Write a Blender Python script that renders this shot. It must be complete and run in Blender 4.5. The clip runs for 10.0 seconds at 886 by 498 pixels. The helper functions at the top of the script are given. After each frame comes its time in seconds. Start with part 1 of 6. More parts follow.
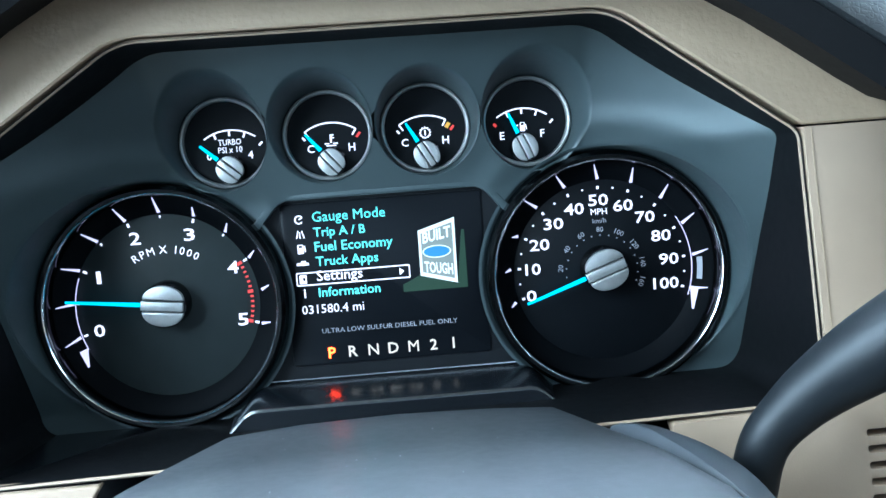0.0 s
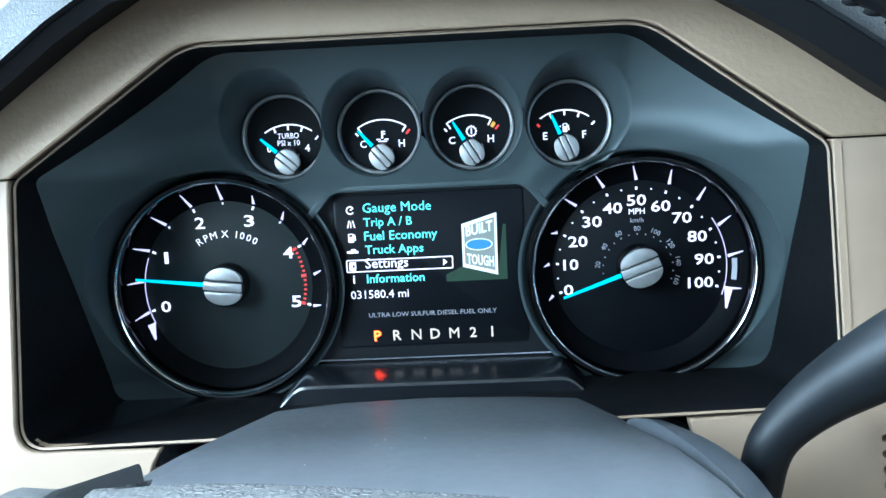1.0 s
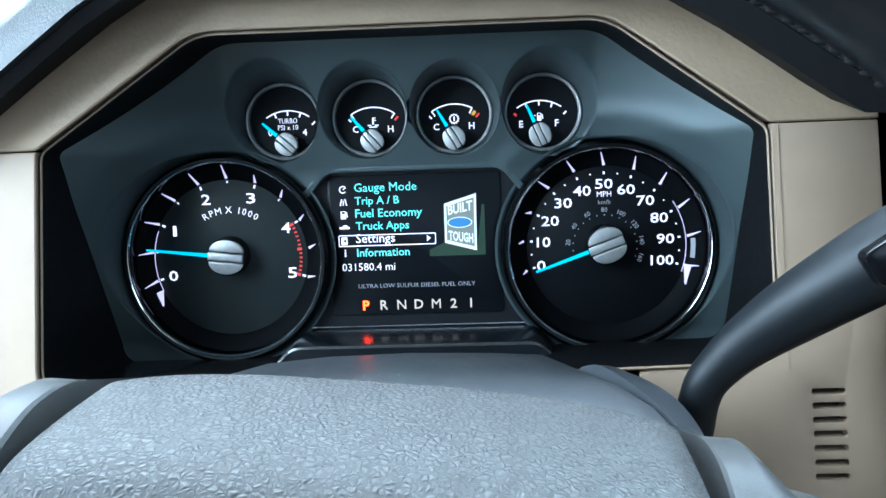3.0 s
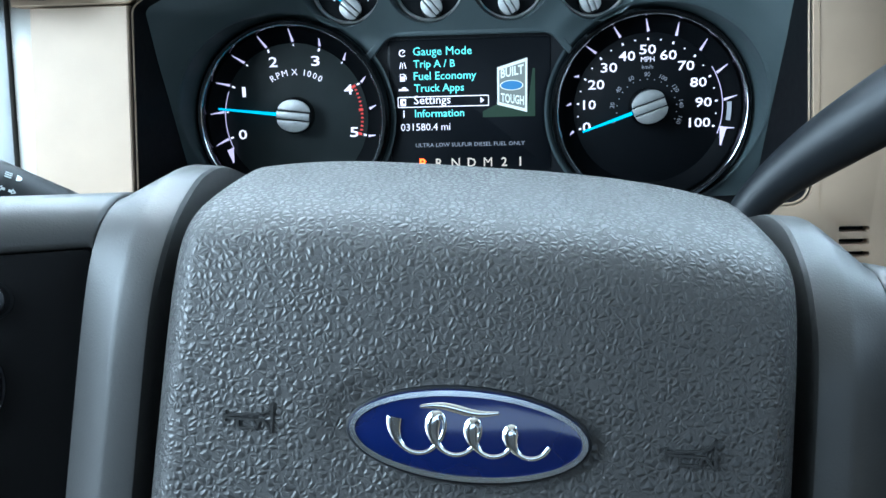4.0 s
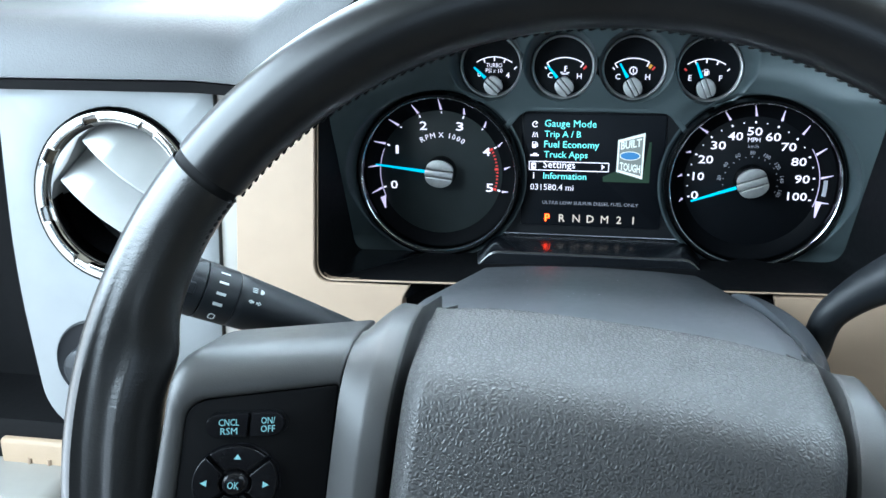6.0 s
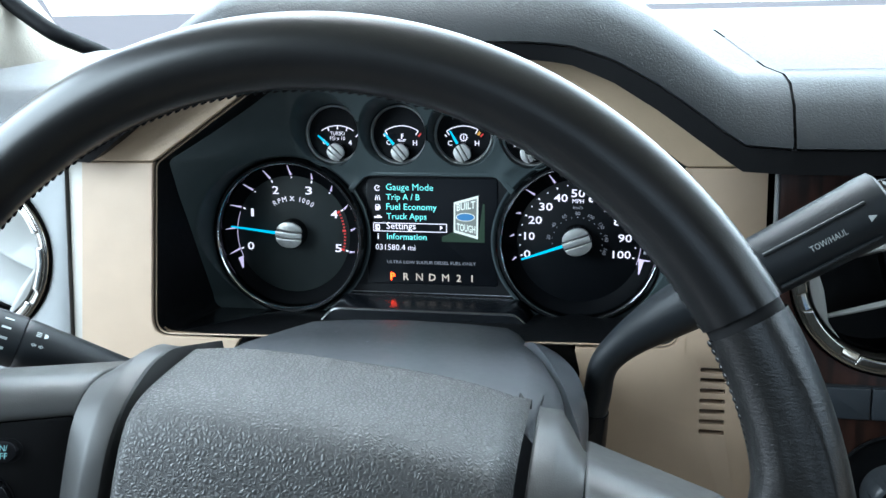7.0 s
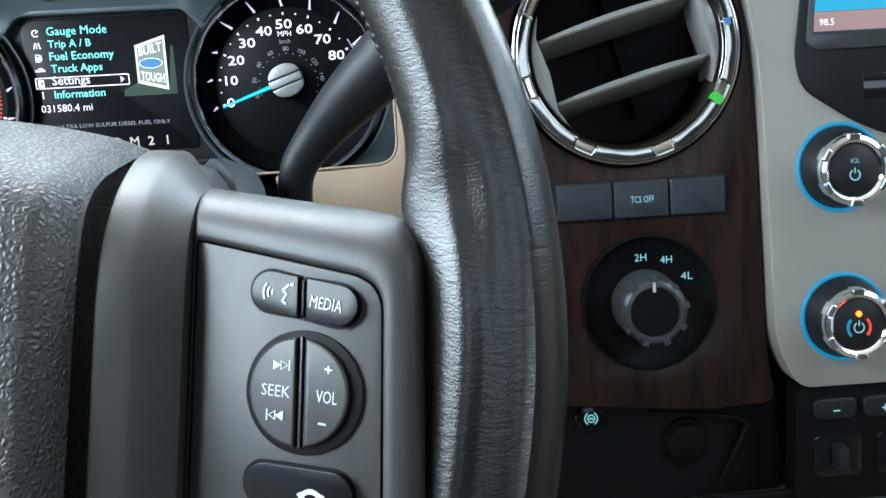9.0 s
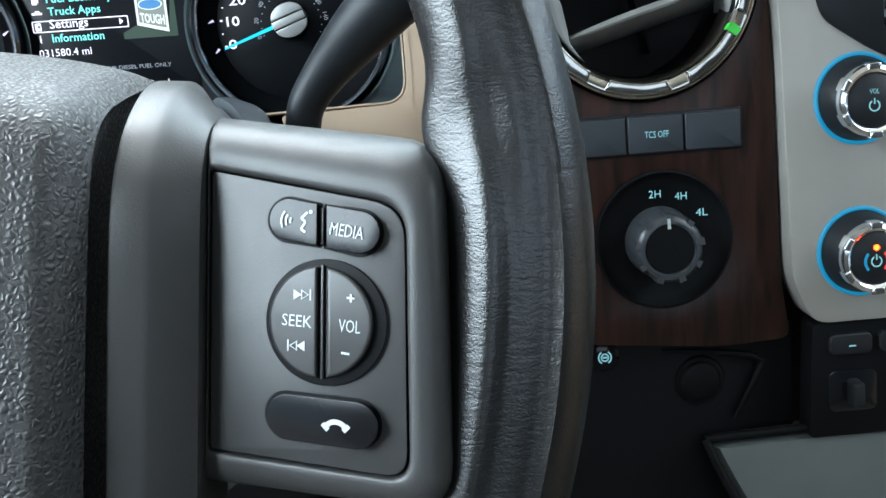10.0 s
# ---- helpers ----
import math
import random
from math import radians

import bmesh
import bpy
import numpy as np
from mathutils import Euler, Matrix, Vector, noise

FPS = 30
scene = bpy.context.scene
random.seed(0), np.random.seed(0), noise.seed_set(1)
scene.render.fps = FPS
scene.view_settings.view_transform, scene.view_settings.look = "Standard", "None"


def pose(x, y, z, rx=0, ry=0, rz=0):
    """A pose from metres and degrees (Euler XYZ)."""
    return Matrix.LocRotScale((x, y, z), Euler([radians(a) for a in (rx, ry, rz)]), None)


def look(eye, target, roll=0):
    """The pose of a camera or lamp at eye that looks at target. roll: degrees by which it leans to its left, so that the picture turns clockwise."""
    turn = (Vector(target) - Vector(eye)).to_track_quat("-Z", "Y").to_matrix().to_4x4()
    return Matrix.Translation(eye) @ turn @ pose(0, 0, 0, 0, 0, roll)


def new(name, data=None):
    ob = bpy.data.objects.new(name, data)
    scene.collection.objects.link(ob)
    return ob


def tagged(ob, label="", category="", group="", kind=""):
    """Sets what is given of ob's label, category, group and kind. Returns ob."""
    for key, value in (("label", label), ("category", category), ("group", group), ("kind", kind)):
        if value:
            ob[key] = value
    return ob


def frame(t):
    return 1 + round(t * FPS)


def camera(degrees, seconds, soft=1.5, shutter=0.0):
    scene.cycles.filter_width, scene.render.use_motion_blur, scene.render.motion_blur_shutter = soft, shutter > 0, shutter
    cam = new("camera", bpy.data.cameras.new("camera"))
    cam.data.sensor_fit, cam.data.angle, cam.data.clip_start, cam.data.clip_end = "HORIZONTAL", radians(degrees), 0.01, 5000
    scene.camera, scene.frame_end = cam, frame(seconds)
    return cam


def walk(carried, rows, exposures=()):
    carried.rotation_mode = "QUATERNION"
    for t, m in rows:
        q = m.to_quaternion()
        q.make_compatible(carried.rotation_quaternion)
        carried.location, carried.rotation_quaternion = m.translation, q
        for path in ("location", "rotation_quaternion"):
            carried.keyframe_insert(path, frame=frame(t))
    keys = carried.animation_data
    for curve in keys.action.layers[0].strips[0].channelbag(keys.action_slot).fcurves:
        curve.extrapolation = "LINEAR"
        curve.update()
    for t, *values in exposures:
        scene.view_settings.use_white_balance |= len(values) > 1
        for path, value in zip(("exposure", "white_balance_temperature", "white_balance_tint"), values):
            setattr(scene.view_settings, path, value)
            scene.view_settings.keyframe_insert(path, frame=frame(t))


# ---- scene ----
cam = camera(54.5, 10.0)
PATH = [
    (0, (0.015, -0.43, 0.062), (0.079, 1.558, -0.152), -4.4),
    (0.5, (0.017, -0.445, 0.066), (-0.014, 1.541, -0.171), -3.6),
    (1, (0.029, -0.452, 0.072), (-0.07, 1.529, -0.186), -3.0),
    (1.5, (0.039, -0.456, 0.074), (-0.068, 1.524, -0.188), -2.7),
    (2, (0.042, -0.456, 0.072), (-0.052, 1.526, -0.181), -2.4),
    (2.2, (0.047, -0.456, 0.074), (-0.058, 1.524, -0.185), -2.4),
    (3.3, (0.039, -0.521, 0.047), (-0.083, 1.464, -0.164), -1.9),
    (3.5, (0.031, -0.535, 0.045), (-0.086, 1.446, -0.204), -1.4),
    (4, (0.013, -0.544, 0.023), (-0.105, 1.413, -0.376), -1.6),
    (4.5, (-0.011, -0.556, 0.02), (-0.119, 1.367, -0.521), -0.7),
    (5, (-0.045, -0.574, 0.041), (-0.268, 1.321, -0.558), -0.0),
    (5.2, (-0.05, -0.58, 0.055), (-0.315, 1.307, -0.552), 0.1),
    (6.3, (0.025, -0.625, 0.143), (-0.286, 1.272, -0.409), -0.1),
    (6.5, (0.051, -0.629, 0.143), (-0.262, 1.286, -0.341), 0.1),
    (7, (0.118, -0.629, 0.123), (-0.219, 1.3, -0.285), -0.5),
    (7.5, (0.158, -0.602, 0.071), (-0.143, 1.342, -0.293), -1.1),
    (8, (0.169, -0.584, 0.04), (0.121, 1.379, -0.342), -1.9),
    (8.5, (0.168, -0.568, 0.012), (0.188, 1.397, -0.363), -2.6),
    (9, (0.176, -0.552, -0.007), (0.258, 1.41, -0.385), -3.2),
    (9.5, (0.172, -0.546, -0.015), (0.275, 1.4, -0.465), -3.4),
    (10, (0.17, -0.547, -0.015), (0.244, 1.392, -0.497), -4.1),
]
# the place is laid out upright on the dash face and then leaned back as it is in the cab
DASH = pose(0, 0, 0, -12)
walk(cam, [(t, DASH @ look(eye, target, roll)) for t, eye, target, roll in PATH],
     exposures=[(0.0, 0.70, 5150, 2), (2.2, 0.70, 5200, 3), (3.5, 0.25, 5300, 4), (4.2, 0.25, 5380, 4), (5.0, 0.4, 5450, 5), (6.5, 0.15, 5750, 7), (7.0, 0.05, 5800, 7), (8.0, 0.6, 5850, 7), (9.0, 0.47, 5950, 8), (10.0, 0.47, 6000, 8)])

# ---- daylight ----
world = bpy.data.worlds.new("overcast_sky")
scene.world = world
world.use_nodes = True
wn = world.node_tree
sky = wn.nodes.new("ShaderNodeTexSky")
sky.sky_type, sky.sun_disc = "NISHITA", False
sky.sun_elevation, sky.sun_rotation = radians(50), radians(-30)
wn.links.new(sky.outputs["Color"], wn.nodes["Background"].inputs["Color"])
wn.nodes["Background"].inputs["Strength"].default_value = 0.15
sun = new("sun", bpy.data.lights.new("sun", "SUN"))
sun.data.energy, sun.data.angle, sun.data.color = 1.5, radians(20), (1.0, 0.97, 0.92)
sun.matrix_world = look((-0.5, 0.9, 1.5), (0, 0, 0))


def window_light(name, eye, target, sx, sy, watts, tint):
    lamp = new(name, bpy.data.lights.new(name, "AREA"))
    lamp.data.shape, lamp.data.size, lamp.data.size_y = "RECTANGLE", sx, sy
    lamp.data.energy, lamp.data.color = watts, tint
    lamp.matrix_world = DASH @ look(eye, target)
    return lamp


window_light("windshield_daylight", (0.30, 0.19, 0.46), (0.30, -0.56, -0.19), 1.75, 0.70, 40.0, (0.84, 0.97, 1.0))
window_light("driver_doorway_daylight", (-0.63, -0.51, 0.29), (0.0, -0.36, -0.06), 0.84, 0.50, 23.0, (0.86, 0.97, 1.0))
window_light("driver_doorway_ground_light", (-0.63, -0.33, -0.17), (0.0, -0.33, -0.12), 0.50, 0.40, 2.6, (0.90, 0.97, 1.0))
window_light("passenger_window_daylight", (1.22, -0.55, 0.50), (0.2, -0.3, 0.0), 0.8, 0.45, 5.0, (0.86, 0.97, 1.0))

# unseen fill lamp added at the rear to brighten faces towards the driver
window_light("rear_fill_light", (0.31, -1.885, 0.36), (0.31, -0.3, 0.05), 1.3, 0.40, 3.0, (0.86, 0.97, 1.0))

# ---- materials ----
MATS = {}


def material(name, color, rough=0.5, metal=0.0, vary=0.08, vary_scale=40.0, grain=None, fine=None, coat=0.0, spec=0.5, crease=0.3, wrinkle=None, pillow=0.24):
    """color varied by noise; grain: (cell size in m, depth in m) of a leather-like relief, pillow: how far its cells are rounded; fine: (size, depth) of a fine relief;
    wrinkle: (scale along each axis, depth) of stretched folds."""
    if name in MATS:
        return MATS[name]
    m = bpy.data.materials.new(name)
    m.use_nodes = True
    n, l = m.node_tree.nodes, m.node_tree.links
    b = n["Principled BSDF"]
    b.inputs["Metallic"].default_value = metal
    b.inputs["Specular IOR Level"].default_value = spec
    b.inputs["Coat Weight"].default_value = coat
    b.inputs["Coat Roughness"].default_value = 0.08
    tc = n.new("ShaderNodeTexCoord")
    nz = n.new("ShaderNodeTexNoise")
    nz.inputs["Scale"].default_value, nz.inputs["Detail"].default_value = vary_scale, 5.0
    l.new(tc.outputs["Object"], nz.inputs["Vector"])
    ramp = n.new("ShaderNodeValToRGB")
    ramp.color_ramp.elements[0].position, ramp.color_ramp.elements[1].position = 0.3, 0.7
    ramp.color_ramp.elements[0].color = (*[c * (1 - vary) for c in color], 1)
    ramp.color_ramp.elements[1].color = (*[min(1, c * (1 + vary)) for c in color], 1)
    l.new(nz.outputs["Fac"], ramp.inputs["Fac"])
    l.new(ramp.outputs["Color"], b.inputs["Base Color"])
    nr = n.new("ShaderNodeTexNoise")
    nr.inputs["Scale"].default_value, nr.inputs["Detail"].default_value = vary_scale * 6, 4.0
    l.new(tc.outputs["Object"], nr.inputs["Vector"])
    mr = n.new("ShaderNodeMapRange")
    spread = 0.0 if vary == 0 else 0.02 if rough < 0.35 else 0.06
    mr.inputs["To Min"].default_value, mr.inputs["To Max"].default_value = max(0.02, rough - spread), min(1.0, rough + spread)
    l.new(nr.outputs["Fac"], mr.inputs["Value"])
    l.new(mr.outputs["Result"], b.inputs["Roughness"])
    normal = None
    if grain:
        size, depth = grain
        warp = n.new("ShaderNodeTexNoise")
        warp.inputs["Scale"].default_value, warp.inputs["Detail"].default_value = 0.6 / size, 2.0
        l.new(tc.outputs["Object"], warp.inputs["Vector"])
        mix = n.new("ShaderNodeMixRGB")
        mix.blend_type = "ADD"
        mix.inputs["Fac"].default_value = size * 1.3
        l.new(tc.outputs["Object"], mix.inputs["Color1"])
        l.new(warp.outputs["Color"], mix.inputs["Color2"])
        vo = n.new("ShaderNodeTexVoronoi")
        vo.feature = "DISTANCE_TO_EDGE"
        vo.inputs["Scale"].default_value = 1.0 / size
        l.new(mix.outputs["Color"], vo.inputs["Vector"])
        cl = n.new("ShaderNodeMapRange")
        cl.interpolation_type = "SMOOTHSTEP"
        cl.inputs["From Max"].default_value = pillow
        l.new(vo.outputs["Distance"], cl.inputs["Value"])
        bump = n.new("ShaderNodeBump")
        bump.inputs["Distance"].default_value, bump.inputs["Strength"].default_value = depth, 1.0
        l.new(cl.outputs["Result"], bump.inputs["Height"])
        # the raised cells are polished by use, the creases between them stay dull
        dull = n.new("ShaderNodeMapRange")
        dull.inputs["To Min"].default_value, dull.inputs["To Max"].default_value = min(1.0, rough + crease), 0.0
        l.new(cl.outputs["Result"], dull.inputs["Value"])
        top = n.new("ShaderNodeMath")
        top.operation = "MAXIMUM"
        l.new(dull.outputs["Result"], top.inputs[0])
        l.new(mr.outputs["Result"], top.inputs[1])
        l.new(top.outputs["Value"], b.inputs["Roughness"])
        normal = bump
    if fine:
        size, depth = fine
        fn = n.new("ShaderNodeTexNoise")
        fn.inputs["Scale"].default_value, fn.inputs["Detail"].default_value = 1.0 / size, 3.0
        l.new(tc.outputs["Object"], fn.inputs["Vector"])
        fb = n.new("ShaderNodeBump")
        fb.inputs["Distance"].default_value, fb.inputs["Strength"].default_value = depth, 1.0
        l.new(fn.outputs["Fac"], fb.inputs["Height"])
        if normal:
            l.new(normal.outputs["Normal"], fb.inputs["Normal"])
        normal = fb
    if wrinkle:
        mp = n.new("ShaderNodeMapping")
        mp.inputs["Scale"].default_value = wrinkle[0]
        mp.inputs["Rotation"].default_value = (0.0, radians(24), 0.0)
        l.new(tc.outputs["Object"], mp.inputs["Vector"])
        wr = n.new("ShaderNodeTexNoise")
        wr.inputs["Scale"].default_value, wr.inputs["Detail"].default_value, wr.inputs["Distortion"].default_value = 1.0, 2.0, 0.8
        l.new(mp.outputs["Vector"], wr.inputs["Vector"])
        wb = n.new("ShaderNodeBump")
        wb.inputs["Distance"].default_value, wb.inputs["Strength"].default_value = wrinkle[1], 0.5
        l.new(wr.outputs["Fac"], wb.inputs["Height"])
        if normal:
            l.new(normal.outputs["Normal"], wb.inputs["Normal"])
        normal = wb
    if normal:
        l.new(normal.outputs["Normal"], b.inputs["Normal"])
    MATS[name] = m
    return m


def emitter(name, color, strength):
    if name in MATS:
        return MATS[name]
    m = bpy.data.materials.new(name)
    m.use_nodes = True
    b = m.node_tree.nodes["Principled BSDF"]
    b.inputs["Base Color"].default_value = (*[c * 0.3 for c in color], 1)
    b.inputs["Roughness"].default_value = 0.5
    b.inputs["Emission Color"].default_value = (*color, 1)
    b.inputs["Emission Strength"].default_value = strength
    MATS[name] = m
    return m


def wood_material():
    m = bpy.data.materials.new("dark_wood_veneer")
    m.use_nodes = True
    n, l = m.node_tree.nodes, m.node_tree.links
    b = n["Principled BSDF"]
    tc = n.new("ShaderNodeTexCoord")
    mp = n.new("ShaderNodeMapping")
    mp.inputs["Scale"].default_value = (160, 160, 14)
    l.new(tc.outputs["Object"], mp.inputs["Vector"])
    nz = n.new("ShaderNodeTexNoise")
    nz.inputs["Scale"].default_value, nz.inputs["Detail"].default_value, nz.inputs["Distortion"].default_value = 1.0, 6.0, 0.6
    l.new(mp.outputs["Vector"], nz.inputs["Vector"])
    ramp = n.new("ShaderNodeValToRGB")
    e = ramp.color_ramp.elements
    e[0].position, e[0].color = 0.32, (0.0055, 0.0026, 0.0020, 1)
    e[1].position, e[1].color = 0.75, (0.034, 0.0125, 0.0080, 1)
    l.new(nz.outputs["Fac"], ramp.inputs["Fac"])
    l.new(ramp.outputs["Color"], b.inputs["Base Color"])
    b.inputs["Roughness"].default_value = 0.36
    b.inputs["Specular IOR Level"].default_value = 0.25
    MATS["wood"] = m
    return m


BEIGE = material("beige_grained_plastic", (0.30, 0.218, 0.142), 0.58, vary=0.05, fine=(0.0026, 0.00030))
BEIGE_SMOOTH = material("beige_satin_plastic", (0.29, 0.21, 0.145), 0.55, vary=0.05, fine=(0.0007, 0.00006))
PAD = material("charcoal_dash_skin", (0.0180, 0.0194, 0.0209), 0.48, vary=0.08, grain=(0.0022, 0.00006), fine=(0.0012, 0.00004), spec=0.42, crease=0.1)
PAD_DARK = material("black_dash_underside", (0.0055, 0.0055, 0.0060), 0.65, fine=(0.0007, 0.00008), spec=0.10)
BEZEL = material("slate_satin_bezel", (0.050, 0.067, 0.071), 0.45, 0.25, vary=0.07)
BLACK = material("black_satin_plastic", (0.0045, 0.0052, 0.0066), 0.42, vary=0.15, fine=(0.0005, 0.00003), spec=0.28)
GLOSS = material("black_gloss_plastic", (0.004, 0.0045, 0.006), 0.1, vary=0.15)
PANE = material("black_display_pane", (0.004, 0.0048, 0.0065), 0.3, vary=0.1, spec=0.14)
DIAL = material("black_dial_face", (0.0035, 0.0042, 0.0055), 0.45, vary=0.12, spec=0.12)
# paler than the other dial: glare on the tachometer is put into its colour
DIALG = material("glare_paled_dial_face", (0.019, 0.0235, 0.024), 0.45, vary=0.12, spec=0.15)
CHROME = material("chrome", (0.75, 0.76, 0.78), 0.12, 1.0, vary=0.03)
DARKCHROME = material("dark_chrome", (0.07, 0.074, 0.078), 0.16, 1.0, vary=0.05)
SILVER = material("silver_painted_plastic", (0.155, 0.161, 0.162), 0.42, 0.5, vary=0.04, fine=(0.0006, 0.00003))
STACKGREY = material("warm_grey_painted_plastic", (0.285, 0.270, 0.246), 0.48, 0.25, vary=0.04, fine=(0.0006, 0.00004))
HUB = material("brushed_silver_cap", (0.42, 0.42, 0.41), 0.42, 0.7, vary=0.08, vary_scale=300)
LEATHER = material("smooth_black_leather", (0.0048, 0.0048, 0.0052), 0.29, vary=0.2, vary_scale=25, grain=(0.0012, 0.000012), fine=(0.0012, 0.00002), spec=0.36, crease=0.0)
WORN = material("grained_black_leather", (0.0065, 0.0064, 0.0064), 0.30, vary=0.2, vary_scale=25, grain=(0.0012, 0.00002), fine=(0.0007, 0.00003), spec=0.55, crease=0.0, wrinkle=((200, 200, 620), 0.00024))
AIRBAG = material("dark_grey_grained_vinyl", (0.0180, 0.0173, 0.0171), 0.37, vary=0.06, grain=(0.0019, 0.00019), fine=(0.0009, 0.00003), spec=0.6, crease=0.35, pillow=0.42)
# toned darker than the cover, so the shade of the relief is in the colour
EMBOSS = material("shade_toned_embossed_vinyl", (0.0135, 0.0130, 0.0127), 0.50, vary=0.06, spec=0.3)
SPOKE = material("dark_grey_satin_plastic", (0.029, 0.0286, 0.0282), 0.43, vary=0.05, fine=(0.0006, 0.00006), spec=0.38)
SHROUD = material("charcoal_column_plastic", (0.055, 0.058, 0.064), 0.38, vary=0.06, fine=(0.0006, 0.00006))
COLLAR = material("charcoal_collar_plastic", (0.040, 0.044, 0.050), 0.30, vary=0.10, fine=(0.0006, 0.00006))
WALLBLACK = material("flat_black_dial_wall", (0.0022, 0.0026, 0.0034), 0.6, vary=0.1, spec=0.04)
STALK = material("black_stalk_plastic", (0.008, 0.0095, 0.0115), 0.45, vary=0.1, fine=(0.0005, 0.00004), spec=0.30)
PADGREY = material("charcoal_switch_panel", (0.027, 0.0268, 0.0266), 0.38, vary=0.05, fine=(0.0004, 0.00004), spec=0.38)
RUBBER = material("black_rubber_button", (0.006, 0.006, 0.007), 0.16, vary=0.1, spec=0.22)
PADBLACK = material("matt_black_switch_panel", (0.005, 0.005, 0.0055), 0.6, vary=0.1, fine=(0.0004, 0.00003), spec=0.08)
MATT = material("matt_black_plastic", (0.0028, 0.0030, 0.0036), 0.55, vary=0.15, fine=(0.0006, 0.00005), spec=0.12)
WOOD = wood_material()
BLUE = material("blue_enamel", (0.002, 0.006, 0.045), 0.15, vary=0.05, coat=0.25)
CARPET = material("tan_floor_carpet", (0.12, 0.10, 0.075), 0.95, vary=0.3, vary_scale=300, fine=(0.003, 0.002))
SEATGREY = material("grey_cloth", (0.05, 0.048, 0.045), 0.9, vary=0.15, fine=(0.003, 0.0008))
HEADLINER = material("light_beige_headliner", (0.42, 0.38, 0.32), 0.9, vary=0.05, fine=(0.002, 0.0004))
STITCH = material("black_thread", (0.006, 0.006, 0.0065), 0.8, vary=0.1, spec=0.15)
VENT = material("silver_vent_blade", (0.24, 0.24, 0.235), 0.38, 0.3, vary=0.05)
VENTCHROME = material("tinted_vent_chrome", (0.30, 0.287, 0.265), 0.13, 1.0, vary=0.05)
PRINT = material("pale_grey_print", (0.45, 0.48, 0.48), 0.6, vary=0.03)
WHITE = emitter("white_backlight", (0.95, 0.90, 1.0), 1.0)
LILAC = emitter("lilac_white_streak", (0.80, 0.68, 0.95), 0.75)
DIM = emitter("dim_white_backlight_and_glint", (0.62, 0.64, 0.72), 0.22)
CYAN = emitter("cyan_menu_light", (0.25, 0.95, 0.9), 1.0)
POINTER = emitter("blue_pointer_light", (0.02, 0.55, 0.85), 0.95)
RED = emitter("red_mark_light", (0.85, 0.06, 0.05), 0.6)
AMBER = emitter("amber_light", (1.0, 0.034, 0.001), 18.0)
YELLOW = emitter("yellow_mark_light", (0.8, 0.42, 0.05), 0.6)
GREAR = emitter("warm_white_backlight", (0.95, 0.80, 0.66), 0.5)
TEAL = emitter("teal_button_light", (0.35, 0.75, 0.80), 0.42)
RINGBLUE = emitter("blue_ring_light", (0.02, 0.30, 0.52), 0.42)
SIGNWHITE = emitter("white_screen_light", (0.80, 0.88, 0.82), 0.8)
SIGNGREEN = emitter("green_screen_glow", (0.025, 0.08, 0.035), 0.13)
SIGNGREY = emitter("grey_screen_light", (0.30, 0.34, 0.31), 0.4)
SIGNBLUE = emitter("blue_screen_light", (0.06, 0.25, 0.55), 0.6)

# ---- building helpers: a to the right, b up, c towards the driver ----
FACE = Matrix(((1, 0, 0, 0), (0, 0, -1, 0), (0, 1, 0, 0), (0, 0, 0, 1)))
ROOTS = {}


def leaning(k0, k1, ka=0.0):
    """A face whose depth c is k0 + k1 * b + ka * a."""
    return FACE @ Matrix(((1, 0, 0, 0), (0, 1, 0, 0), (ka, k1, 1, k0), (0, 0, 0, 1)))


def thing(name, at, label, category, group="", kind=""):
    """An Empty at a place of the dash layout."""
    ob = new(name)
    ob.empty_display_size = 0.02
    ob.matrix_world = DASH @ Matrix.Translation(at)
    ROOTS[ob] = Vector(at)
    return tagged(ob, label, category, group, kind)


def mesh_of(bm, mat, m, shift, smooth=True, sharp=38):
    bm.transform(Matrix.Translation(-shift) @ m)
    me = bpy.data.meshes.new("mesh")
    if m.to_3x3().determinant() < 0:
        bmesh.ops.reverse_faces(bm, faces=bm.faces)
    bm.to_mesh(me)
    bm.free()
    me.materials.append(mat)
    if smooth:
        me.shade_smooth()
        me.set_sharp_from_angle(angle=radians(sharp))
    return me


def part(name, bm, mat, parent, label="", m=FACE, smooth=True, sharp=38):
    root = parent
    while root.parent:
        root = root.parent
    me = mesh_of(bm, mat, m, ROOTS[root], smooth, sharp)
    me.name = name
    ob = new(name, me)
    ob.parent = parent
    return tagged(ob, label)


def solid(name, bm, mat, at, label, category, m=FACE, group="", kind="", smooth=True):
    """A thing that is one mesh."""
    me = mesh_of(bm, mat, m, Vector(at), smooth)
    me.name = name
    ob = new(name, me)
    ob.matrix_world = DASH @ Matrix.Translation(at)
    ROOTS[ob] = Vector(at)
    return tagged(ob, label, category, group, kind)


def circle(ca, cb, r, n=48, rb=None, a0=0.0, a1=360.0):
    rb = r if rb is None else rb
    full = abs(a1 - a0) >= 359.9
    k = n if full else n + 1
    return [(ca + r * math.cos(radians(a0 + (a1 - a0) * i / n)), cb + rb * math.sin(radians(a0 + (a1 - a0) * i / n))) for i in range(k)]


